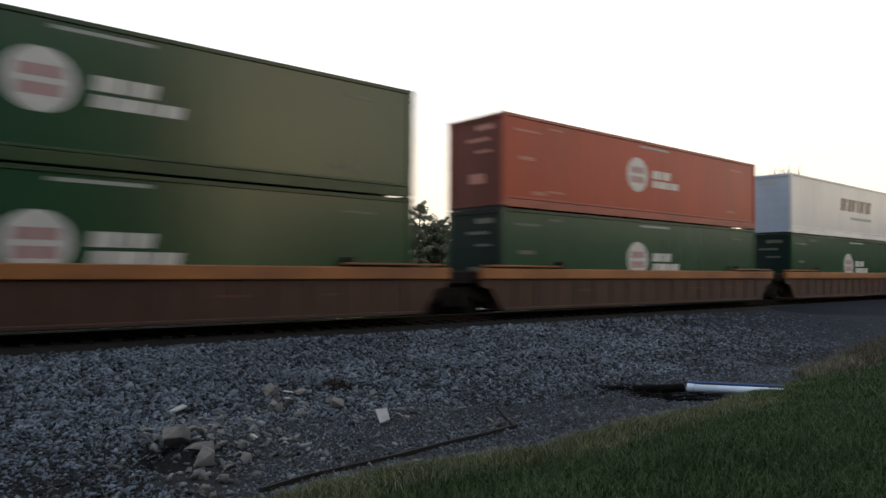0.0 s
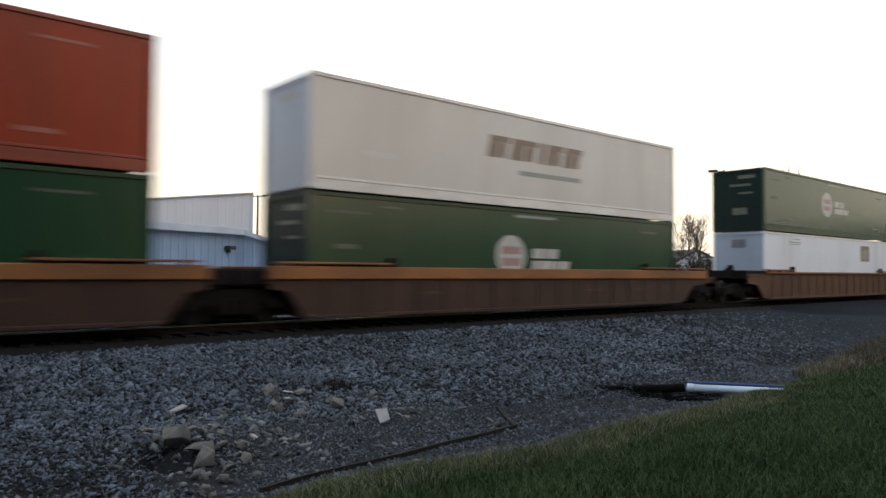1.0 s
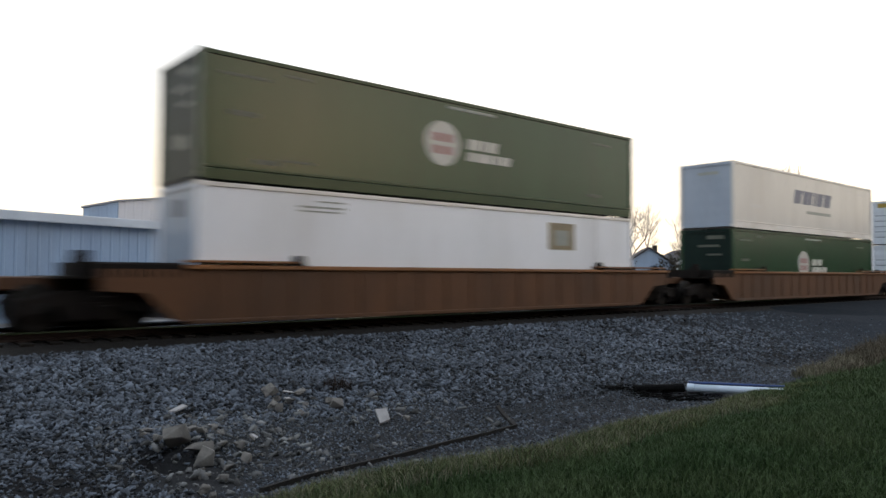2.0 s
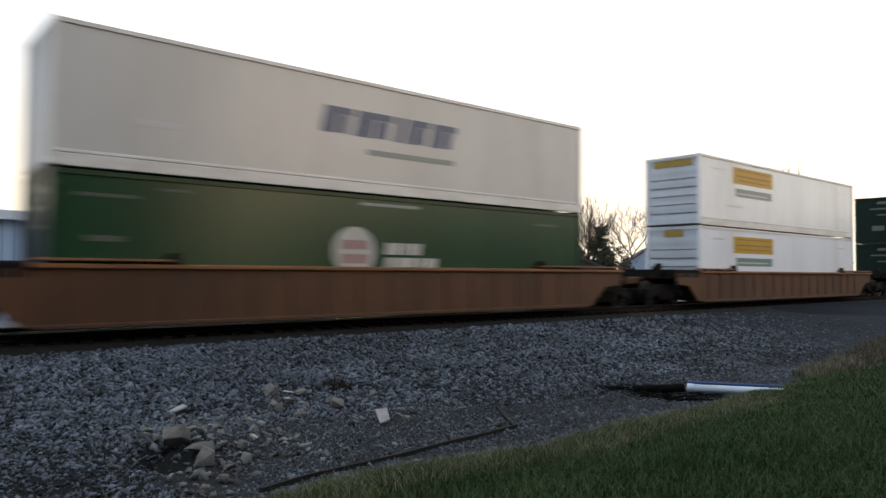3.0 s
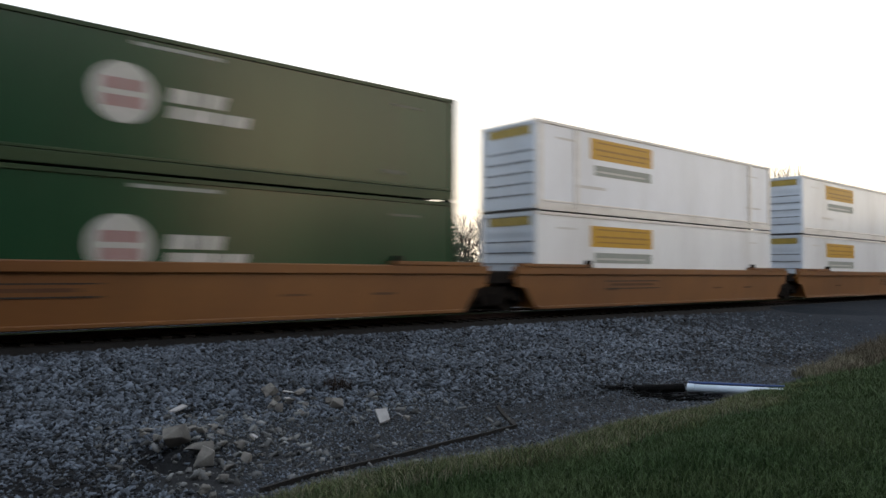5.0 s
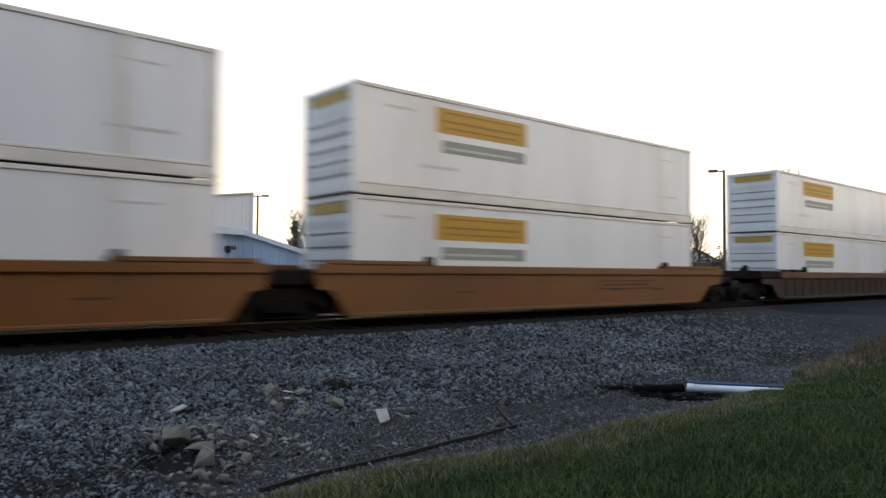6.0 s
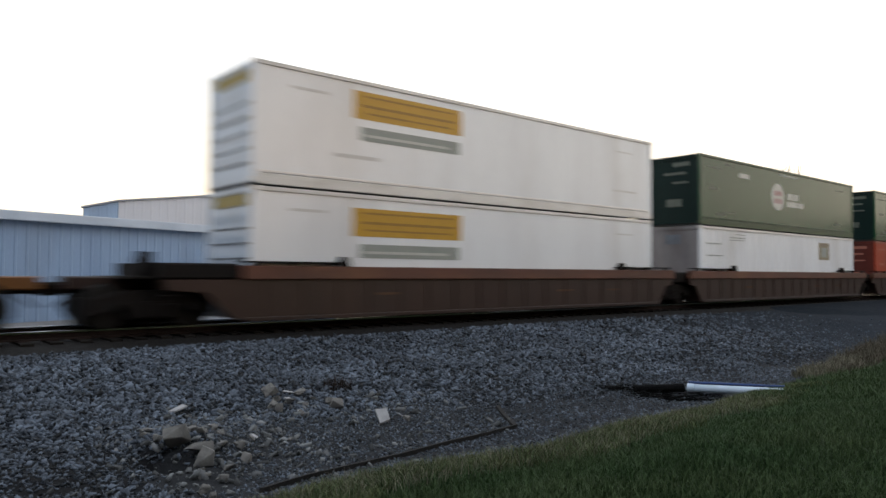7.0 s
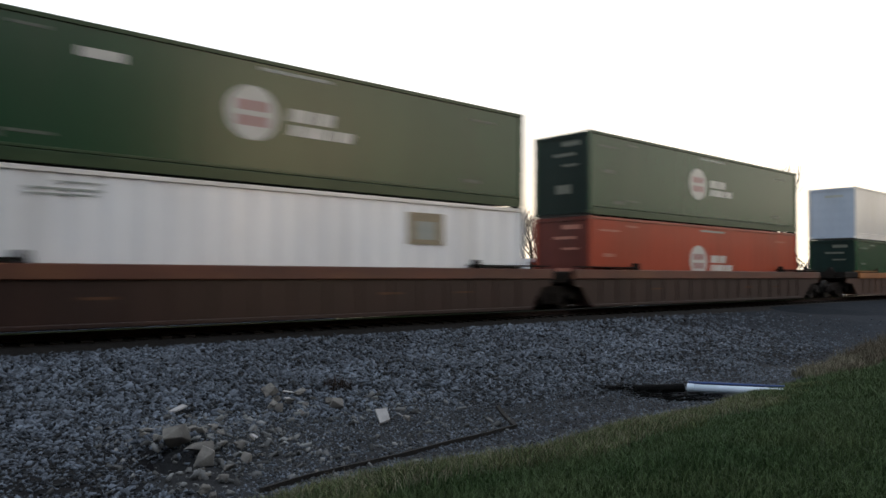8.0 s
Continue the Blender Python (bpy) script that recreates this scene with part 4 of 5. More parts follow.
# ---- ditch: pipe, strap, debris ----
def build_pipe():
    a, b = Vector((12.28, 7.25, -0.93)), Vector((12.86, 5.72, -0.88))
    s = Shape()
    d = (b - a).normalized()
    side = d.orthogonal().normalized()
    up = d.cross(side)
    n, v, f = 20, [], []
    for r in (0.068, 0.06):
        for q in (a, b):
            v += [q + (side * math.cos(2 * math.pi * i / n) + up * math.sin(2 * math.pi * i / n)) * r for i in range(n)]
    for i in range(n):
        j = (i + 1) % n
        f += [(i, j, n + j, n + i), (2 * n + i, 3 * n + i, 3 * n + j, 2 * n + j), (i, 2 * n + i, 2 * n + j, j)]
    pipe = tagged(new("drain_pipe"), "white plastic drain pipe coming out of the grass bank", "pipe")
    part("pipe_wall", s.add(v, f), "pvc", pipe, smooth=True)
    part("pipe_collar", Shape().tube(a - d * 0.02, a + d * 0.10, 0.078, n=20), "pvc", pipe)
    part("blue_hose", Shape().tube(a + Vector((0.10, 0.05, 0.085)), b + Vector((0.10, 0.05, 0.085)), 0.022), "blue_line", pipe, "dark blue hose along the pipe")
    dark = tagged(new("corrugated_pipe"), "black corrugated drain hose lying in the ditch", "pipe")
    c, e = Vector((11.66, 7.98, -0.99)), Vector((12.25, 7.32, -0.94))
    ring = Shape()
    steps = 22
    for i in range(steps):
        p, q = c.lerp(e, i / steps), c.lerp(e, (i + 0.55) / steps)
        ring.tube(p, q, 0.085, n=10).tube(q, c.lerp(e, (i + 1) / steps), 0.068, n=10)
    part("hose", ring, "culvert", dark)
    part("hose_mouth", Shape().tube(c - (e - c).normalized() * 0.05, c, 0.1, 0.09, n=12), "culvert", dark)


build_pipe()


def twig_pile(cx, cy, wide, deep, count, seed, label):
    """Dead dark twigs and stalks lying over one another."""
    rng = random.Random(seed)
    s = Shape()
    for _ in range(count):
        x, y = cx + rng.gauss(0, wide), cy + rng.gauss(0, deep)
        a, ln = rng.uniform(0, 6.283), rng.uniform(0.12, 0.5)
        p = Vector((x, y, ground_z(x, y) + rng.uniform(0.0, 0.06)))
        for _ in range(3):
            q = p + Vector((math.cos(a), math.sin(a), rng.uniform(-0.12, 0.25))) * ln / 3
            s.tube(p, q, rng.uniform(0.006, 0.014), 0.006, n=4)
            p, a = q, a + rng.uniform(-0.5, 0.5)
    tagged(new("twig_pile", s.mesh("twig_pile", M["culvert"])), label, "dead twigs", kind="stuff")


twig_pile(11.75, 7.55, 0.28, 0.22, 150, 3, "dark tangle of dead twigs under the drain hose")
twig_pile(12.05, 6.95, 0.35, 0.20, 110, 4, "dark tangle of dead twigs under the drain pipe")
twig_pile(11.3, 8.25, 0.10, 0.08, 24, 5, "small heap of dark twigs in the ditch")


def build_strap():
    """A bent strip of rusty steel along the ditch."""
    line = [(3.3, 6.62), (3.9, 6.76), (4.6, 6.85), (5.3, 6.95), (6.0, 7.03), (6.8, 7.10), (7.52, 7.18), (7.75, 7.5), (8.02, 7.9), (8.28, 8.3)]
    v, f = [], []
    for i, (x, y) in enumerate(line):
        (xa, ya), (xb, yb) = line[max(i - 1, 0)], line[min(i + 1, len(line) - 1)]
        n = Vector((ya - yb, xb - xa, 0)).normalized() * 0.028
        z = ground_z(x, y)
        v += [(x - n.x, y - n.y, z - 0.02), (x + n.x, y + n.y, z - 0.02), (x + n.x, y + n.y, z + 0.045), (x - n.x, y - n.y, z + 0.055)]
        if i:
            f += [(4 * i - 4 + k, 4 * i - 4 + (k + 1) % 4, 4 * i + (k + 1) % 4, 4 * i + k) for k in range(4)]
    s = Shape().add(v, f + [(0, 1, 2, 3), (len(v) - 4, len(v) - 3, len(v) - 2, len(v) - 1)])
    me = s.mesh("steel_strap", M["rust"])
    tagged(new("steel_strap", me), "bent rusty steel strip lying along the ditch", "scrap metal")


build_strap()


def rock_mesh(seed, flat):
    rng = random.Random(seed)
    bm = bmesh.new()
    for sx, sy, sz in itertools.product((-0.5, 0.5), repeat=3):
        bm.verts.new((sx * rng.uniform(0.15, 1.05), sy * rng.uniform(0.1, 0.9), sz * rng.uniform(0.2, 0.9) * flat))
    bmesh.ops.convex_hull(bm, input=bm.verts)
    inside = [v for v in bm.verts if not v.link_faces]
    bmesh.ops.delete(bm, geom=inside, context="VERTS")
    bmesh.ops.bevel(bm, geom=list(bm.edges), offset=0.012, segments=1, affect="EDGES")
    me = bpy.data.meshes.new("rock")
    bm.to_mesh(me)
    bm.free()
    return me


def build_rocks():
    rows = [(5.40, 10.54, 0.30), (5.78, 10.36, 0.24), (5.12, 9.93, 0.19), (5.44, 10.05, 0.15), (6.04, 9.78, 0.24), (3.08, 9.37, 0.16), (3.06, 8.9, 0.10),
            (3.8, 9.02, 0.11), (4.08, 8.42, 0.10), (3.8, 8.27, 0.08), (5.32, 9.41, 0.12), (4.54, 8.29, 0.09), (6.49, 8.39, 0.13), (3.25, 7.46, 0.10), (2.88, 7.06, 0.10),
            (2.89, 6.81, 0.09), (3.16, 7.8, 0.09), (4.12, 6.93, 0.07), (5.12, 7.0, 0.07), (3.57, 8.72, 0.10), (7.04, 9.89, 0.09), (3.5, 8.92, 0.16), (3.28, 8.98, 0.13), (3.62, 8.3, 0.14), (3.72, 8.62, 0.12), (5.3, 10.2, 0.16), (5.9, 10.1, 0.13), (5.6, 9.8, 0.12),
            (3.9, 7.9, 0.1), (4.3, 8.9, 0.1), (4.6, 8.8, 0.08), (3.45, 7.75, 0.11)]
    shapes = [rock_mesh(k, f) for k, f in ((1, 0.75), (2, 0.6), (3, 0.85), (4, 0.5), (5, 0.7))]
    for me in shapes:
        me.materials.append(M["rock"])
    for i, (x, y, s) in enumerate(rows):
        ob = new("rock", shapes[i % 5])
        ob.matrix_basis = pose(x, y, ground_z(x, y) + s * 0.24, random.uniform(-20, 20), random.uniform(-20, 20), random.uniform(0, 360)) @ Matrix.Scale(s * 1.1, 4)
        tagged(ob, "pale broken limestone rock half sunk in gravel", "rock", "rocks in the ditch")
    slab = Shape().add([(-0.16, -0.16, 0), (0.13, -0.13, 0), (0.18, 0.12, 0), (-0.11, 0.17, 0), (-0.15, -0.15, 0.03), (0.12, -0.12, 0.03), (0.17, 0.11, 0.03), (-0.10, 0.16, 0.03)],
                       [(0, 3, 2, 1), (4, 5, 6, 7), (0, 1, 5, 4), (1, 2, 6, 5), (2, 3, 7, 6), (3, 0, 4, 7)]).mesh("concrete_piece", M["slab"])
    for x, y, s, r in ((3.82, 10.28, 0.75, -62), (5.50, 10.12, 0.5, 20), (5.68, 10.5, 0.5, 70), (6.05, 9.72, 0.5, -25), (4.1, 8.44, 0.32, 30), (3.14, 9.45, 0.42, 130), (5.33, 9.44, 0.36, 50), (6.5, 8.42, 0.36, 20), (3.8, 9.05, 0.3, 80)):
        ob = new("concrete_piece", slab)
        ob.matrix_basis = pose(x, y, ground_z(x, y) + 0.03 + 0.03 * s, 6 + r % 17, -8 + r % 11, r) @ Matrix.Diagonal((s * 0.62, s * 1.15, s, 1))
        tagged(ob, "pale flat broken piece of concrete on the gravel", "rubble")
    ob = new("concrete_piece", slab)
    ob.matrix_basis = pose(6.10, 8.46, ground_z(6.10, 8.46) + 0.10, 38, 8, -36) @ pose(0, 0, 0, 0, 0, 28) @ Matrix.Diagonal((0.60, 0.85, 0.9, 1))
    tagged(ob, "white-grey broken concrete slab leaning on the gravel", "rubble")


build_rocks()


def boulder(x, y, size, turn, seed, label, sink=0.3):
    """A large uneven block of broken stone with flat faces."""
    rng = random.Random(seed)
    bm = bmesh.new()
    for sx, sy, sz in itertools.product((-0.5, 0.5), repeat=3):
        bm.verts.new((sx * size[0] * rng.uniform(0.15, 1.05), sy * size[1] * rng.uniform(0.15, 1.05), sz * size[2] * rng.uniform(0.3, 1.0)))
    bmesh.ops.convex_hull(bm, input=bm.verts)
    bmesh.ops.delete(bm, geom=[v for v in bm.verts if not v.link_faces], context="VERTS")
    bmesh.ops.bevel(bm, geom=list(bm.edges), offset=0.008, segments=1, affect="EDGES")
    me = bpy.data.meshes.new("boulder")
    bm.to_mesh(me)
    bm.free()
    me.materials.append(M["rock"])
    ob = new("boulder", me)
    ob.matrix_basis = pose(x, y, ground_z(x, y) + size[2] * (0.5 - sink), *turn)
    return tagged(ob, label, "rock", "boulders at the wash-out")


boulder(3.18, 8.60, (0.34, 0.26, 0.34), (24, -16, -10), 41, "pale tan limestone boulder at a wash-out", 0.15)
boulder(3.36, 8.26, (0.42, 0.28, 0.11), (10, 8, -30), 52, "flat grey-brown slab of stone over a dark hole", -0.2)
boulder(3.30, 8.02, (0.32, 0.26, 0.26), (4, 6, 55), 53, "grey-brown boulder beside a dark hole", 0.2)
boulder(3.74, 7.86, (0.22, 0.16, 0.17), (10, 8, 80), 9, "brown angular stone in the ditch dirt", 0.3)
boulder(3.10, 7.62, (0.24, 0.15, 0.10), (0, 6, -30), 12, "flat grey stone in the ditch dirt", 0.3)
boulder(2.92, 7.08, (0.13, 0.12, 0.13), (12, 24, 10), 14, "small grey block of stone by the lawn", 0.3)
boulder(3.26, 7.42, (0.14, 0.12, 0.11), (20, 12, 60), 17, "small grey block of stone by the lawn", 0.3)
for x, y, size, turn, seed in ((3.02, 9.22, (0.20, 0.10, 0.09), (10, 12, 20), 21), (3.05, 8.86, (0.12, 0.12, 0.14), (0, 20, 50), 22), (3.76, 8.86, (0.13, 0.10, 0.10), (15, 0, 10), 23),
                               (3.52, 8.72, (0.14, 0.12, 0.11), (0, 10, 70), 24), (3.80, 8.18, (0.11, 0.10, 0.13), (0, 25, 30), 25), (5.94, 9.45, (0.24, 0.14, 0.20), (25, 10, -20), 26),
                               (5.13, 9.75, (0.17, 0.13, 0.16), (0, 10, 40), 27), (5.42, 9.96, (0.16, 0.10, 0.18), (30, 15, -30), 28), (5.30, 9.34, (0.14, 0.10, 0.08), (0, 0, 25), 29)):
    boulder(x, y, size, turn, seed, "pale broken stone standing out of the gravel", 0.15)


# ---- buildings behind the track ----
def cladding(width, z0, tops, pitch, depth, mat, name, parent, m):
    """A wall of upright folded sheet, x along the wall, its top following the given (x, z) points; outer side towards -y."""
    xs, n = [], int(width / pitch)
    for i in range(n):
        a = i * width / n
        xs += [(a, 0.0), (a + pitch * 0.68, 0.0), (a + pitch * 0.76, -depth), (a + pitch * 0.92, -depth)]
    xs.append((width, 0.0))
    v, f = [], []
    for x, y in xs:
        z1 = float(np.interp(x, [t[0] for t in tops], [t[1] for t in tops]))
        v += [(x, y, z0), (x, y, z1), (x, 0.18, z0), (x, 0.18, z1)]
    for i in range(len(xs) - 1):
        a, b = 4 * i, 4 * i + 4
        f += [(a, b, b + 1, a + 1), (a + 2, a + 3, b + 3, b + 2), (a + 1, b + 1, b + 3, a + 3)]
    f += [(0, 1, 3, 2), (len(v) - 4, len(v) - 2, len(v) - 1, len(v) - 3)]
    return part(name, Shape().add(v, f), mat, parent, at=m)


def build_warehouse():
    """Long low shed with folded metal walls and a lean-to at its corner."""
    ang = math.degrees(math.atan2(32.74 - 28.9, 14.87 - 4.4))
    w = empty("warehouse", "low warehouse clad in pale blue ribbed metal with white eaves", "building")
    w.matrix_basis = pose(14.87, 32.74, -0.9, 0, 0, ang)
    long, top = 40.0, 4.1
    cladding(long, 0, [(0, top - 0.2), (long, top - 0.2)], 0.42, 0.03, "siding", "front_wall", w, pose(-long, 0, 0))
    part("back_wall", Shape().box(-long, 0, 13.8, 14, 0, top), "siding", w)
    part("end_wall", Shape().prism_x([(0.2, 0), (13.8, 0), (13.8, top), (7, top + 0.5), (0.2, top)], -long, -long + 0.18), "siding", w)
    part("end_wall", Shape().prism_x([(0.2, 0), (13.8, 0), (13.8, top), (7, top + 0.5), (0.2, top)], -0.18, 0.0), "siding", w)
    part("roof", Shape().prism_x([(-0.3, top - 0.02), (7, top + 0.52), (14.3, top - 0.02), (14.3, top + 0.08), (7, top + 0.62), (-0.3, top + 0.08)], -long - 0.3, 0.3), "metal_roof", w)
    part("eave_trim", Shape().box(-long - 0.3, 0.32, -0.42, -0.30, top - 0.24, top + 0.10, 0.02), "fascia", w, "white eaves trim and gutter")
    part("soffit", Shape().box(-long - 0.3, 0.3, -0.30, 0.0, top - 0.22, top - 0.18), "dark", w)
    part("base_kerb", Shape().box(-long, 0.0, -0.12, -0.06, 0, 0.25), "lot", w)
    lamp = part("wall_lamp", Shape().box(-0.85, -0.45, -0.42, -0.06, top - 0.95, top - 0.78, 0.03), "lamp_metal", w, "dark wall lamp")
    part("lamp_arm", Shape().box(-0.70, -0.6, -0.2, -0.02, top - 1.1, top - 0.9), "lamp_metal", lamp)
    # the lean-to stands forward of the corner, its roof falling along the track
    lean = pose(0, 0, 0, 0, 0, -31.8 - ang)
    out, low = 4.62, 2.58
    cladding(out, 0, [(0, top + 0.0), (out, low)], 0.42, 0.03, "siding", "lean_to_front", w, lean)
    part("lean_to_side", Shape().box(out - 0.15, out, 0.2, 9.0, 0, low - 0.05), "siding", w, at=lean)
    slope = [(-0.1, top + 0.03), (out + 0.2, low - 0.05), (out + 0.2, low + 0.07), (-0.1, top + 0.15)]
    part("lean_to_roof", Shape().prism_y(slope, -0.15, 9.1), "metal_roof", w, at=lean)
    part("rake_trim", Shape().prism_y([(x, z - 0.10) for x, z in slope[:2]] + slope[2:], -0.23, -0.16), "fascia", w, "white rake trim", at=lean)


build_warehouse()


def build_hall():
    """Taller hall behind the warehouse, its front towards the track."""
    h = empty("hall", "tall pale grey metal hall behind the warehouse", "building")
    h.matrix_basis = pose(21.42, 44.84, -0.9, 0, 0, -25.6)
    tops = [(0, 6.11), (2.08, 6.57), (10.4, 7.33)]
    cladding(8.32, 0, [(0, tops[1][1]), (8.32, tops[2][1])], 0.5, 0.012, "siding_pale", "front_wall", h, pose(-8.32, 0, 0))
    cladding(2.06, 0, [(0, tops[0][1]), (2.06, tops[1][1])], 0.5, 0.012, "siding", "wing_wall", h, pose(-10.4, 0.03, 0))
    part("back_wall", Shape().prism_y([(-10.4, 0), (0, 0), (0, 7.3), (-8.32, 6.55), (-10.4, 6.1)], 12.0, 12.15), "siding", h)
    part("end_wall", Shape().box(-0.16, 0.0, 0.2, 12, 0, 7.28), "siding_pale", h)
    part("end_wall", Shape().box(-10.4, -10.24, 0.2, 12, 0, 6.05), "siding", h)
    part("roof", Shape().prism_y([(-10.5, 6.10), (-8.32, 6.58), (0.06, 7.34), (0.06, 7.44), (-8.32, 6.68), (-10.5, 6.20)], -0.12, 12.3), "metal_roof", h)
    part("corner_trim", Shape().box(-0.1, 0.05, -0.08, -0.03, 0, 7.3), "fascia", h)


build_hall()


def build_shed():
    s = empty("storage_shed", "small white metal storage shed in the yard", "shed")
    s.matrix_basis = pose(23.2, 21.3, -0.85)
    for i in range(2):
        part("wall_panel", Shape().box(0.0, 0.12, i * 1.25, i * 1.25 + 1.23, 0.1, 2.55, 0.015), "truck_paint", s)
    part("end_panel", Shape().box(0.0, 2.4, -0.1, -0.02, 0.1, 2.5), "lamp_metal", s, "dark end panel")
    part("rear_panel", Shape().box(2.28, 2.4, 0, 2.5, 0.1, 2.5), "truck_paint", s)
    part("far_panel", Shape().box(0.0, 2.4, 2.5, 2.6, 0.1, 2.5), "truck_paint", s)
    part("plinth", Shape().box(-0.05, 2.45, -0.1, 2.6, 0.0, 0.1), "lot", s)
    part("roof", Shape().prism_y([(-0.12, 2.56), (2.5, 2.50), (2.5, 2.62), (-0.12, 2.70)], -0.15, 2.7), "truck_paint", s)


build_shed()


def house(x, y, turn, wide, deep, wall_h, rise, mat, label):
    h = empty("house", label, "house")
    h.matrix_basis = pose(x, y, -0.9, 0, 0, turn)
    w2 = wide / 2
    part("wall", Shape().prism_y([(-w2, 0), (w2, 0), (w2, wall_h), (0, wall_h + rise), (-w2, wall_h)], 0, deep), mat, h)
    for sgn in (-1, 1):
        part("roof", Shape().prism_y([(0, wall_h + rise + 0.02), (sgn * (w2 + 0.4), wall_h - 0.4 * rise / w2 + 0.02), (sgn * (w2 + 0.4), wall_h - 0.4 * rise / w2 + 0.2), (0, wall_h + rise + 0.22)], -0.4, deep + 0.4), "shingle", h)
    for k in (-0.5, 0.5):
        win = part("window", Shape().box(k * w2 - 0.5, k * w2 + 0.5, -0.05, 0.02, 1.0, 2.2), "fascia", h)
        part("pane", Shape().box(k * w2 - 0.42, k * w2 + 0.42, -0.07, -0.05, 1.08, 2.12), "glass", win)
    part("chimney", Shape().box(w2 * 0.3, w2 * 0.3 + 0.6, deep * 0.5, deep * 0.5 + 0.6, wall_h, wall_h + rise + 0.6), "bark", h)
    return h


house(80.5, 53.0, -50, 6.5, 9, 3.2, 2.2, "siding", "small grey-blue gabled house beyond the yard")
house(91.5, 52.6, -35, 9.5, 8, 3.0, 2.4, "fascia", "white house with a dark shingle roof")
house(62.0, 50.6, -45, 7.0, 6, 2.6, 1.6, "bark", "dark wooden outbuilding among the trees")


# ---- poles and the crossing signal ----
def lamp_post(x, y, height, turn, heads=(-1, 1)):
    p = empty("street_lamp", "dark lot lamp post with flat heads on short arms", "lamp post")
    p.matrix_basis = pose(x, y, -0.9, 0, 0, turn)
    part("base", Shape().tube((0, 0, 0), (0, 0, 0.7), 0.24, n=12), "lot", p)
    part("pole", Shape().tube((0, 0, 0.7), (0, 0, height), 0.10, 0.07, n=10), "lamp_metal", p)
    for s in heads:
        arm = part("arm", Shape().tube((0, 0, height - 0.12), (s * 0.45, 0, height - 0.05), 0.04), "lamp_metal", p)
        part("lamp_head", Shape().box(min(s * 0.4, s * 0.95), max(s * 0.4, s * 0.95), -0.16, 0.16, height - 0.12, height + 0.03, 0.04), "lamp_metal", arm)


lamp_post(28.0, 57.6, 8.75, -40)
lamp_post(43.7, 23.2, 8.85, -60, (-1,))


def utility_pole(x, y, height, arms):
    p = empty("utility_pole", "weathered wooden utility pole among the trees", "utility pole")
    p.matrix_basis = pose(x, y, -0.9, 0, 0, -35)
    part("pole", Shape().tube((0, 0, 0), (0, 0, height), 0.17, 0.12, n=10), "bark", p)
    if arms:
        arm = part("crossarm", Shape().box(-1.1, 1.1, -0.2, -0.08, height - 0.6, height - 0.45, 0.02), "bark", p)
        for k in (-1.0, -0.5, 0.5, 1.0):
            part("insulator", Shape().tube((k, -0.14, height - 0.45), (k, -0.14, height - 0.25), 0.06, 0.04), "lamp_metal", arm)


utility_pole(46.3, 60.4, 9.0, True)
utility_pole(33.4, 55.7, 6.8, False)


def crossing_signal(x, y):
    s = empty("crossing_signal", "railway crossing signal mast with crossbuck and dark lamps", "railway signal")
    s.matrix_basis = pose(x, y, -0.55, 0, 0, -62)
    H = 5.45
    part("base", Shape().box(-0.3, 0.3, -0.3, 0.3, -0.1, 0.25, 0.03), "lot", s)
    part("mast", Shape().tube((0, 0, 0.2), (0, 0, H), 0.075, n=12), "lamp_metal", s)
    # crossbuck takes the dark pole colour for its backlit, shaded side
    for a in (45, -45):
        part("crossbuck_board", Shape().box(-0.58, 0.58, -0.09, -0.06, -0.09, 0.09), "lamp_metal", s, at=pose(-0.42, 0, H - 0.55, 0, a, 0))
    part("crossbuck_arm", Shape().tube((0, -0.03, H - 0.55), (-0.42, -0.06, H - 0.55), 0.03), "lamp_metal", s)
    for z, yy in ((3.95, 0.12), (3.35, -0.12), (2.85, -0.12)):
        bar_ = part("lamp_bar", Shape().box(-0.6, 0.6, yy - 0.03, yy + 0.03, z - 0.03, z + 0.03), "lamp_metal", s)
        for k in (-0.42, 0.42) if z < 3.5 else (-0.42,):
            disc_ = part("lamp_disc", Shape().tube((k, yy - 0.02, z), (k, yy - 0.05, z), 0.19, n=18), "dark", bar_)
            part("lamp_hood", Shape().tube((k, yy - 0.05, z), (k, yy - 0.28, z + 0.02), 0.12, n=14), "sign_red", bar_)
    part("bell", Shape().tube((0, 0, H), (0, 0, H + 0.14), 0.14, 0.06, n=12), "lamp_metal", s)
    part("control_box", Shape().box(-0.2, 0.2, 0.05, 0.3, 0.7, 1.4, 0.02), "sign_white", s)
    part("gate_arm", Shape().box(-0.06, 0.06, 0.15, 0.19, 1.0, 4.9), "sign_white", s)


crossing_signal(40.12, 19.78)


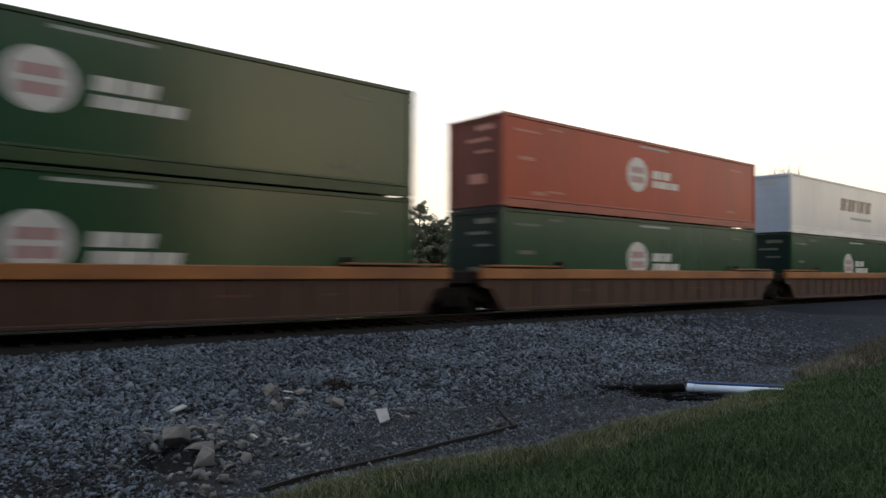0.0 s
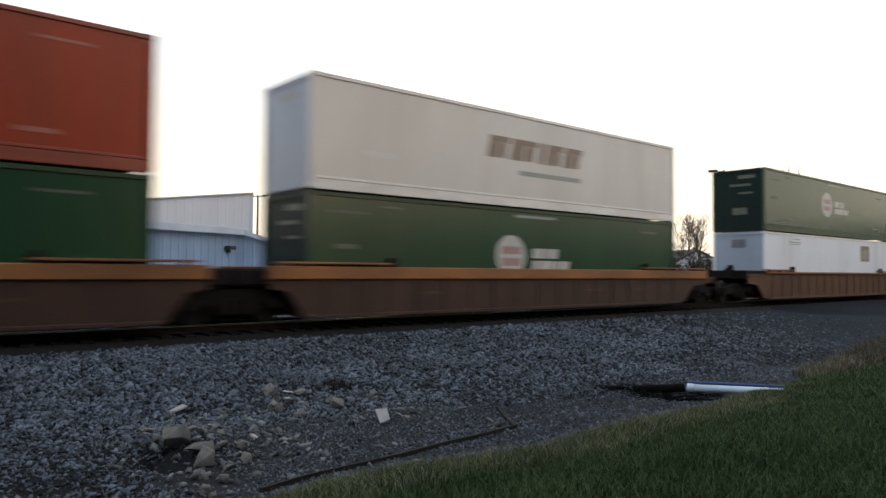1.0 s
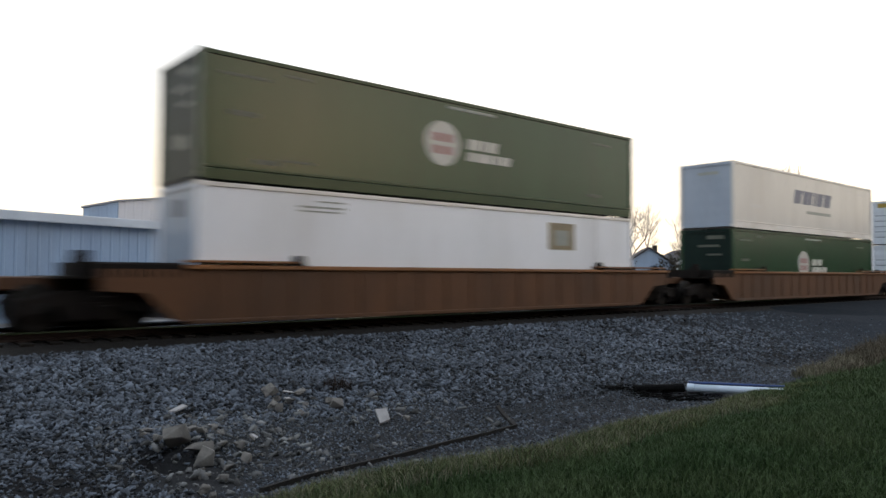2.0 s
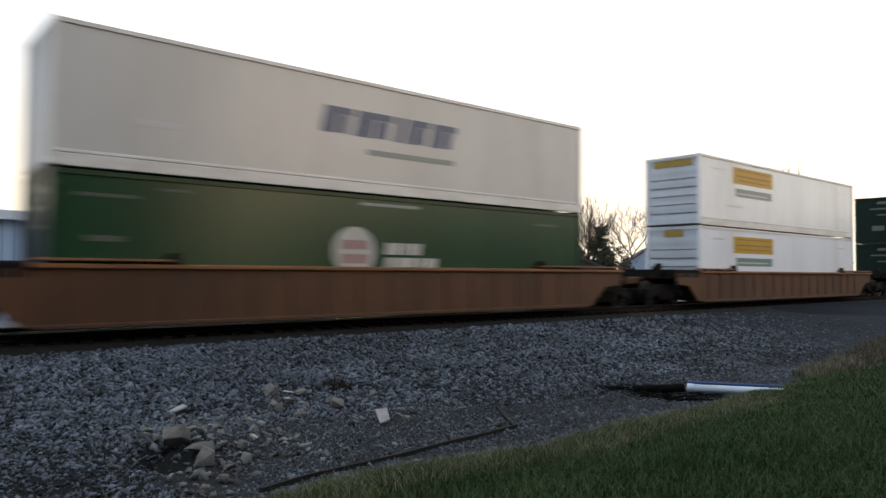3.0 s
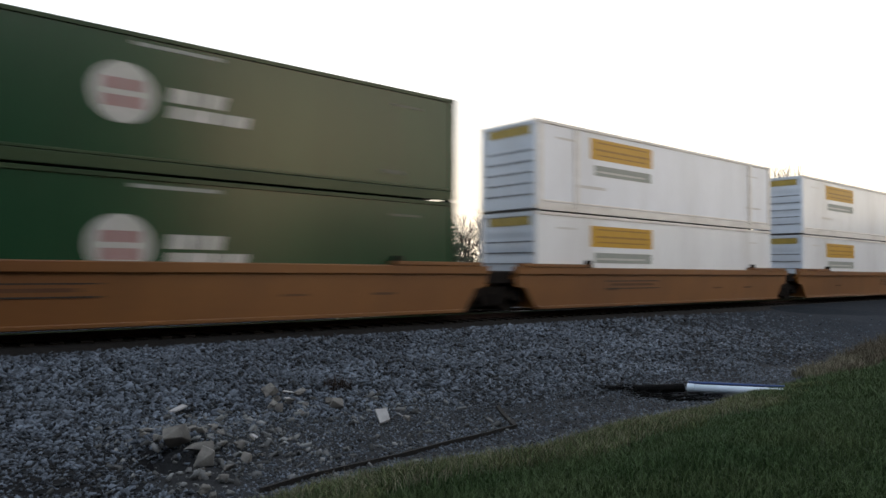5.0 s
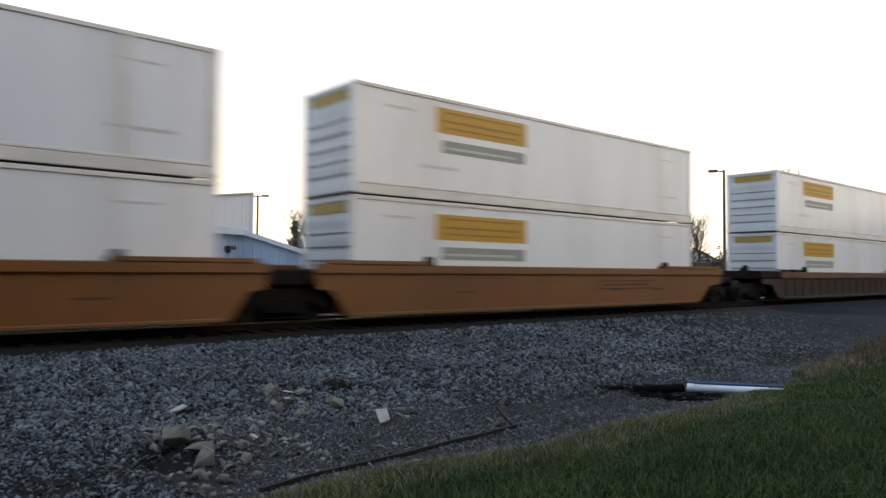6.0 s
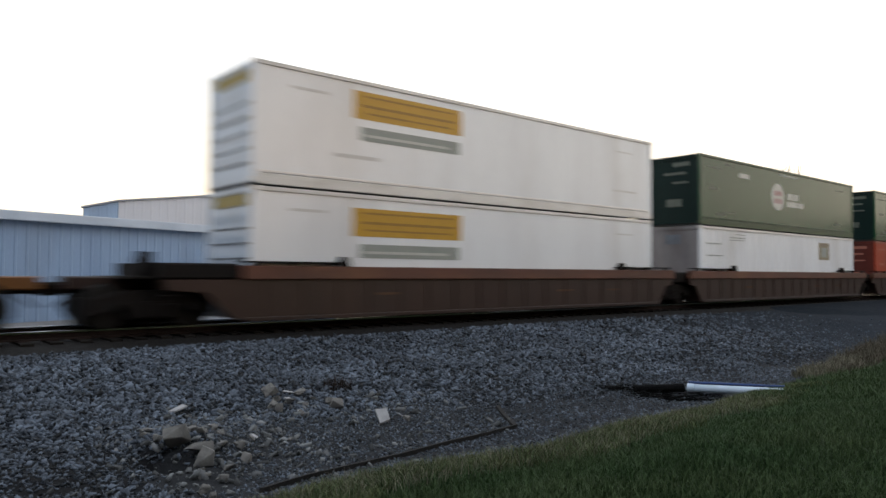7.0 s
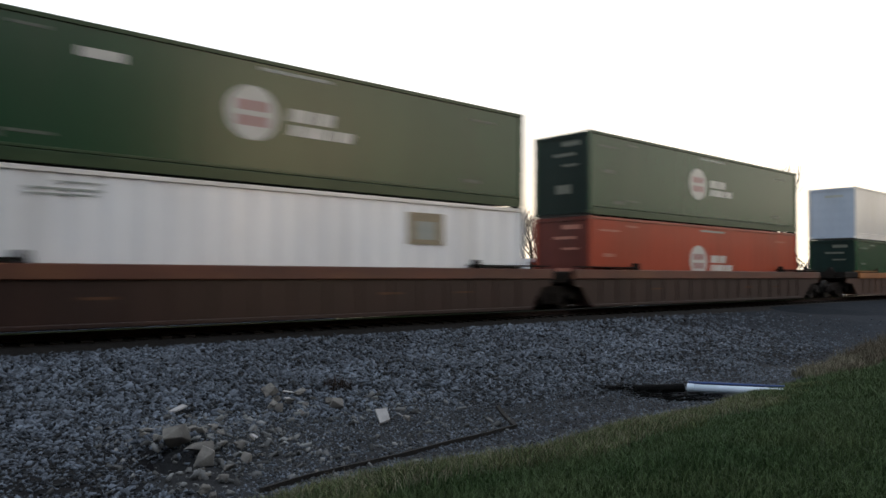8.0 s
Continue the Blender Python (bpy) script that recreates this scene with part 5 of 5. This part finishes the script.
# ---- trees ----
def bare_tree(seed, height, spread=0.5):
    rng = random.Random(seed)
    trunk, limbs, twigs = Shape(), Shape(), Shape()

    def grow(p, d, length, r, level):
        steps = 3 if level < 2 else 2
        q = p
        for i in range(steps):
            d = (d + Vector((rng.uniform(-1, 1), rng.uniform(-1, 1), rng.uniform(-0.15, 0.8))) * (0.14 + 0.09 * level)).normalized()
            nx = q + d * length / steps
            r1 = r * (1 - 0.28 / steps * (i + 1) ** 0.5)
            (trunk if level == 0 else limbs if level < 3 else twigs).tube(q, nx, r, r1, n=7 if level == 0 else 4 if level < 3 else 3, caps=False)
            if level > 0 or i > 0:
                for _ in range(rng.choice((1, 1, 2) if level < 3 else (1, 1, 1)) if level < 4 else 0):
                    side = Vector((rng.uniform(-1, 1), rng.uniform(-1, 1), rng.uniform(-0.1, 0.8))).normalized()
                    grow(nx, (d * (1 - spread) + side * spread).normalized(), length * rng.uniform(0.5, 0.78), max(r1 * 0.58, 0.022), level + 1)
            q, r = nx, r1
        if level < 4:
            for _ in range(2):
                side = Vector((rng.uniform(-1, 1), rng.uniform(-1, 1), rng.uniform(0.2, 1.0))).normalized()
                grow(q, (d * 0.65 + side * 0.45).normalized(), length * 0.7, r * 0.7, level + 1)

    grow(Vector((0, 0, -0.1)), Vector((0, 0, 1)), height * 0.36, height * 0.021, 0)
    top = max(v[2] for s in (trunk, limbs, twigs) for v in s.v)
    k = height / top
    tree = empty("tree", "leafless grey-brown tree with fine branching twigs", "tree", "bare trees behind the yard")
    limbs.add(twigs.v, twigs.f)
    for name, s, mat in (("trunk", trunk, "bark"), ("crown", limbs, "twig")):
        s.v = [(x * k, y * k, z * k) for x, y, z in s.v]
        tagged(part(name, s, mat, tree), kind="stuff" if name == "crown" else "")
    return tree


def conifer(seed, height, width, ragged):
    rng = random.Random(seed)
    tree = empty("conifer", "dark evergreen tree with ragged boughs", "tree", "evergreens behind the yard")
    trunk, boughs, needles = Shape(), Shape(), Shape()
    trunk.tube((0, 0, -0.1), (0, 0, height * 0.97), height * 0.02, 0.03, n=7)
    z = height * 0.12
    while z < height * 0.98:
        u = 1 - z / height
        for _ in range(rng.choice((4, 5, 6))):
            if rng.random() < ragged * 0.4:
                continue
            a = rng.uniform(0, 6.283)
            ln = width * (u ** 0.55) * rng.uniform(0.35, 1.2) * (1 + 0.3 * math.sin(3 * a + z * 1.3 + seed)) + 0.12
            tip = Vector((math.cos(a) * ln, math.sin(a) * ln, z + ln * rng.uniform(-0.2, 0.5)))
            root = Vector((0, 0, z))
            boughs.tube(root, tip, 0.035, 0.012, n=3, caps=False)
            for k in range(int(14 + ln * 26)):
                c = root.lerp(tip, rng.uniform(0.25, 1.05)) + Vector((rng.gauss(0, 0.13), rng.gauss(0, 0.13), rng.gauss(0, 0.12)))
                e1 = Vector((rng.uniform(-1, 1), rng.uniform(-1, 1), rng.uniform(-0.5, 0.6))).normalized() * rng.uniform(0.16, 0.36)
                e2 = e1.orthogonal().normalized() * 0.08
                needles.add([c - e1 * 0.5 - e2, c - e1 * 0.5 + e2, c + e1], [(0, 1, 2)])
        z += height * 0.035
    part("trunk", trunk, "bark", tree)
    needles.add(boughs.v, boughs.f)
    me = bpy.data.meshes.new("crown")
    me.from_pydata(needles.v, [], needles.f)
    me.materials.append(M["needle"])
    tagged(part("crown", me, "needle", tree), kind="stuff")
    return tree


BARE = [(49.6, 86.5, 11.4), (55.2, 89.7, 12.3), (53.0, 81.0, 11.4), (61.6, 89.4, 12.1), (54.5, 74.5, 11.8), (66.8, 74.4, 10.5), (63.4, 66.8, 10.2), (68.2, 69.3, 11.0),
        (65.0, 62.8, 10.4), (67.8, 57.8, 9.9), (74.5, 57.4, 10.3), (81.5, 56.6, 10.2), (90.9, 53.9, 11.7), (87.1, 49.2, 12.1), (88.2, 40.4, 15.8),
        (58.0, 79.0, 10.6), (47.5, 83.0, 9.6), (71.0, 66.0, 9.6), (78.0, 62.0, 9.4), (69.5, 54.3, 9.6), (61.5, 60.5, 9.4), (64.5, 57.5, 9.2), (66.0, 60.0, 9.0)]
stems = [bare_tree(11, 11.0, 0.48), bare_tree(12, 10.5, 0.55), bare_tree(13, 10.5, 0.6), bare_tree(14, 12.0, 0.5), bare_tree(15, 15.7, 0.3)]
first = set()
for i, (x, y, high) in enumerate(BARE):
    k = 4 if high > 15 else i % 4
    m = pose(x, y, -0.9, 0, 0, i * 77)
    if k in first:
        copy_thing(stems[k], m)
    else:
        first.add(k)
        stems[k].matrix_basis = m
pines = [conifer(21, 8.7, 1.5, 0.2), conifer(22, 9.3, 3.3, 0.6), conifer(23, 7.9, 3.2, 0.5)]
for t, (x, y) in zip(pines, ((45.3, 82.3), (45.0, 56.3), (48.2, 56.6))):
    t.matrix_basis = pose(x, y, -0.9)
copy_thing(pines[2], pose(70.3, 53.1, -0.9, 0, 0, 130))
for x, y, r in ((46.4, 57.2, 200), (47.0, 55.2, 300), (49.6, 57.6, 40)):
    copy_thing(pines[2], pose(x, y, -0.9 - (r % 7) * 0.2, 0, 0, r))


def bush(seed, wide, high):
    rng = random.Random(seed)
    b = empty("bush", "dull brown-green winter brush in a thicket", "bush", "brush behind the yard")
    stems_, leaf = Shape(), Shape()
    for _ in range(46):
        a, r = rng.uniform(0, 6.283), wide * 0.5 * rng.random() ** 0.5
        root = Vector((math.cos(a) * r * 0.8, math.sin(a) * r * 0.8, -0.05))
        tip = root + Vector((rng.uniform(-0.5, 0.5), rng.uniform(-0.5, 0.5), high * rng.uniform(0.6, 1.05) * (1 - 0.4 * r / wide)))
        stems_.tube(root, tip, 0.03, 0.01, n=3, caps=False)
        for _ in range(34):
            c = root.lerp(tip, rng.uniform(0.1, 1.02)) + Vector((rng.gauss(0, 0.22), rng.gauss(0, 0.22), rng.gauss(0, 0.15)))
            e1 = Vector((rng.uniform(-1, 1), rng.uniform(-1, 1), rng.uniform(-0.8, 0.8))).normalized() * rng.uniform(0.12, 0.28)
            e2 = e1.orthogonal().normalized() * 0.12
            leaf.add([c - e1 - e2, c - e1 + e2, c + e1], [(0, 1, 2)])
    leaf.add(stems_.v, stems_.f)
    me = bpy.data.meshes.new("foliage")
    me.from_pydata(leaf.v, [], leaf.f)
    me.materials.append(M["brush"])
    tagged(part("foliage", me, "brush", b), kind="stuff")
    return b


BRUSH = [(41.8, 74.8), (44.6, 75.0), (47.5, 75.2), (50.5, 70.0), (53.0, 72.0), (48.6, 61.0), (52.0, 62.0), (55.4, 63.2), (58.5, 63.0), (61.7, 63.0), (63.4, 58.9), (67.6, 55.4), (70.2, 54.5),
         (72.8, 53.5), (77.0, 56.0), (81.7, 49.2), (84.2, 46.4), (86.5, 47.0), (90, 41), (94, 37)]
bushes = [bush(31, 6.2, 5.4), bush(32, 6.6, 4.6), bush(33, 5.8, 5.8)]
for i, (x, y) in enumerate(BRUSH):
    m = pose(x, y, -0.9, 0, 0, i * 61)
    if i < 3:
        bushes[i].matrix_basis = m
    else:
        copy_thing(bushes[i % 3], m)


def build_belt():
    """Dense unseen tree belt added to close the place behind the lawn, blocking light."""
    rng = random.Random(8)
    s = Shape()
    spots = [(-34 + i * 1.2, -12.0) for i in range(90)] + [(-34.0, -12 + i * 1.3) for i in range(18)] + [(72.0, -12 + i * 1.3) for i in range(18)]
    for x, y in spots:
        x, y = x + rng.uniform(-0.4, 0.4), y + rng.uniform(-1.2, 1.0)
        # low stretch left open so the sun reaches one patch of the train
        gap = abs(x - 19.0) < 3.2
        h, r = rng.uniform(2.0, 2.8) if gap else rng.uniform(14.0, 19.0) if x < 18 else rng.uniform(6.0, 7.8), rng.uniform(1.4, 2.2)
        n, rings = 7, []
        for k, (u, w) in enumerate(((0.0, 0.7), (0.2, 1.0), (0.5, 1.1), (0.8, 0.7), (1.0, 0.15))):
            rings.append([(x + math.cos(6.283 * j / n + k) * r * w * rng.uniform(0.75, 1.2), y + math.sin(6.283 * j / n + k) * r * w * rng.uniform(0.75, 1.2), -0.8 + h * u) for j in range(n)])
        v = [p for ring in rings for p in ring]
        s.add(v, [(k * n + j, k * n + (j + 1) % n, (k + 1) * n + (j + 1) % n, (k + 1) * n + j) for k in range(4) for j in range(n)] + [tuple(range(4 * n, 5 * n))])
    tagged(new("backdrop", s.mesh("backdrop", M["brush"])), "unseen dense belt of trees added behind the lawn to block light", "woodland", kind="structure")


build_belt()


# ---- what moves: the whole train runs along the track ----
def motions():
    for thing, x, y, z in moving:
        walk(thing, [(t, pose(x - SPEED * t - 0.5 * GAIN * t * t, y, z)) for t in (0.0, 1.0, 2.0, 3.0, 4.0, 5.0, 6.0, 7.0, 8.0)])


motions()
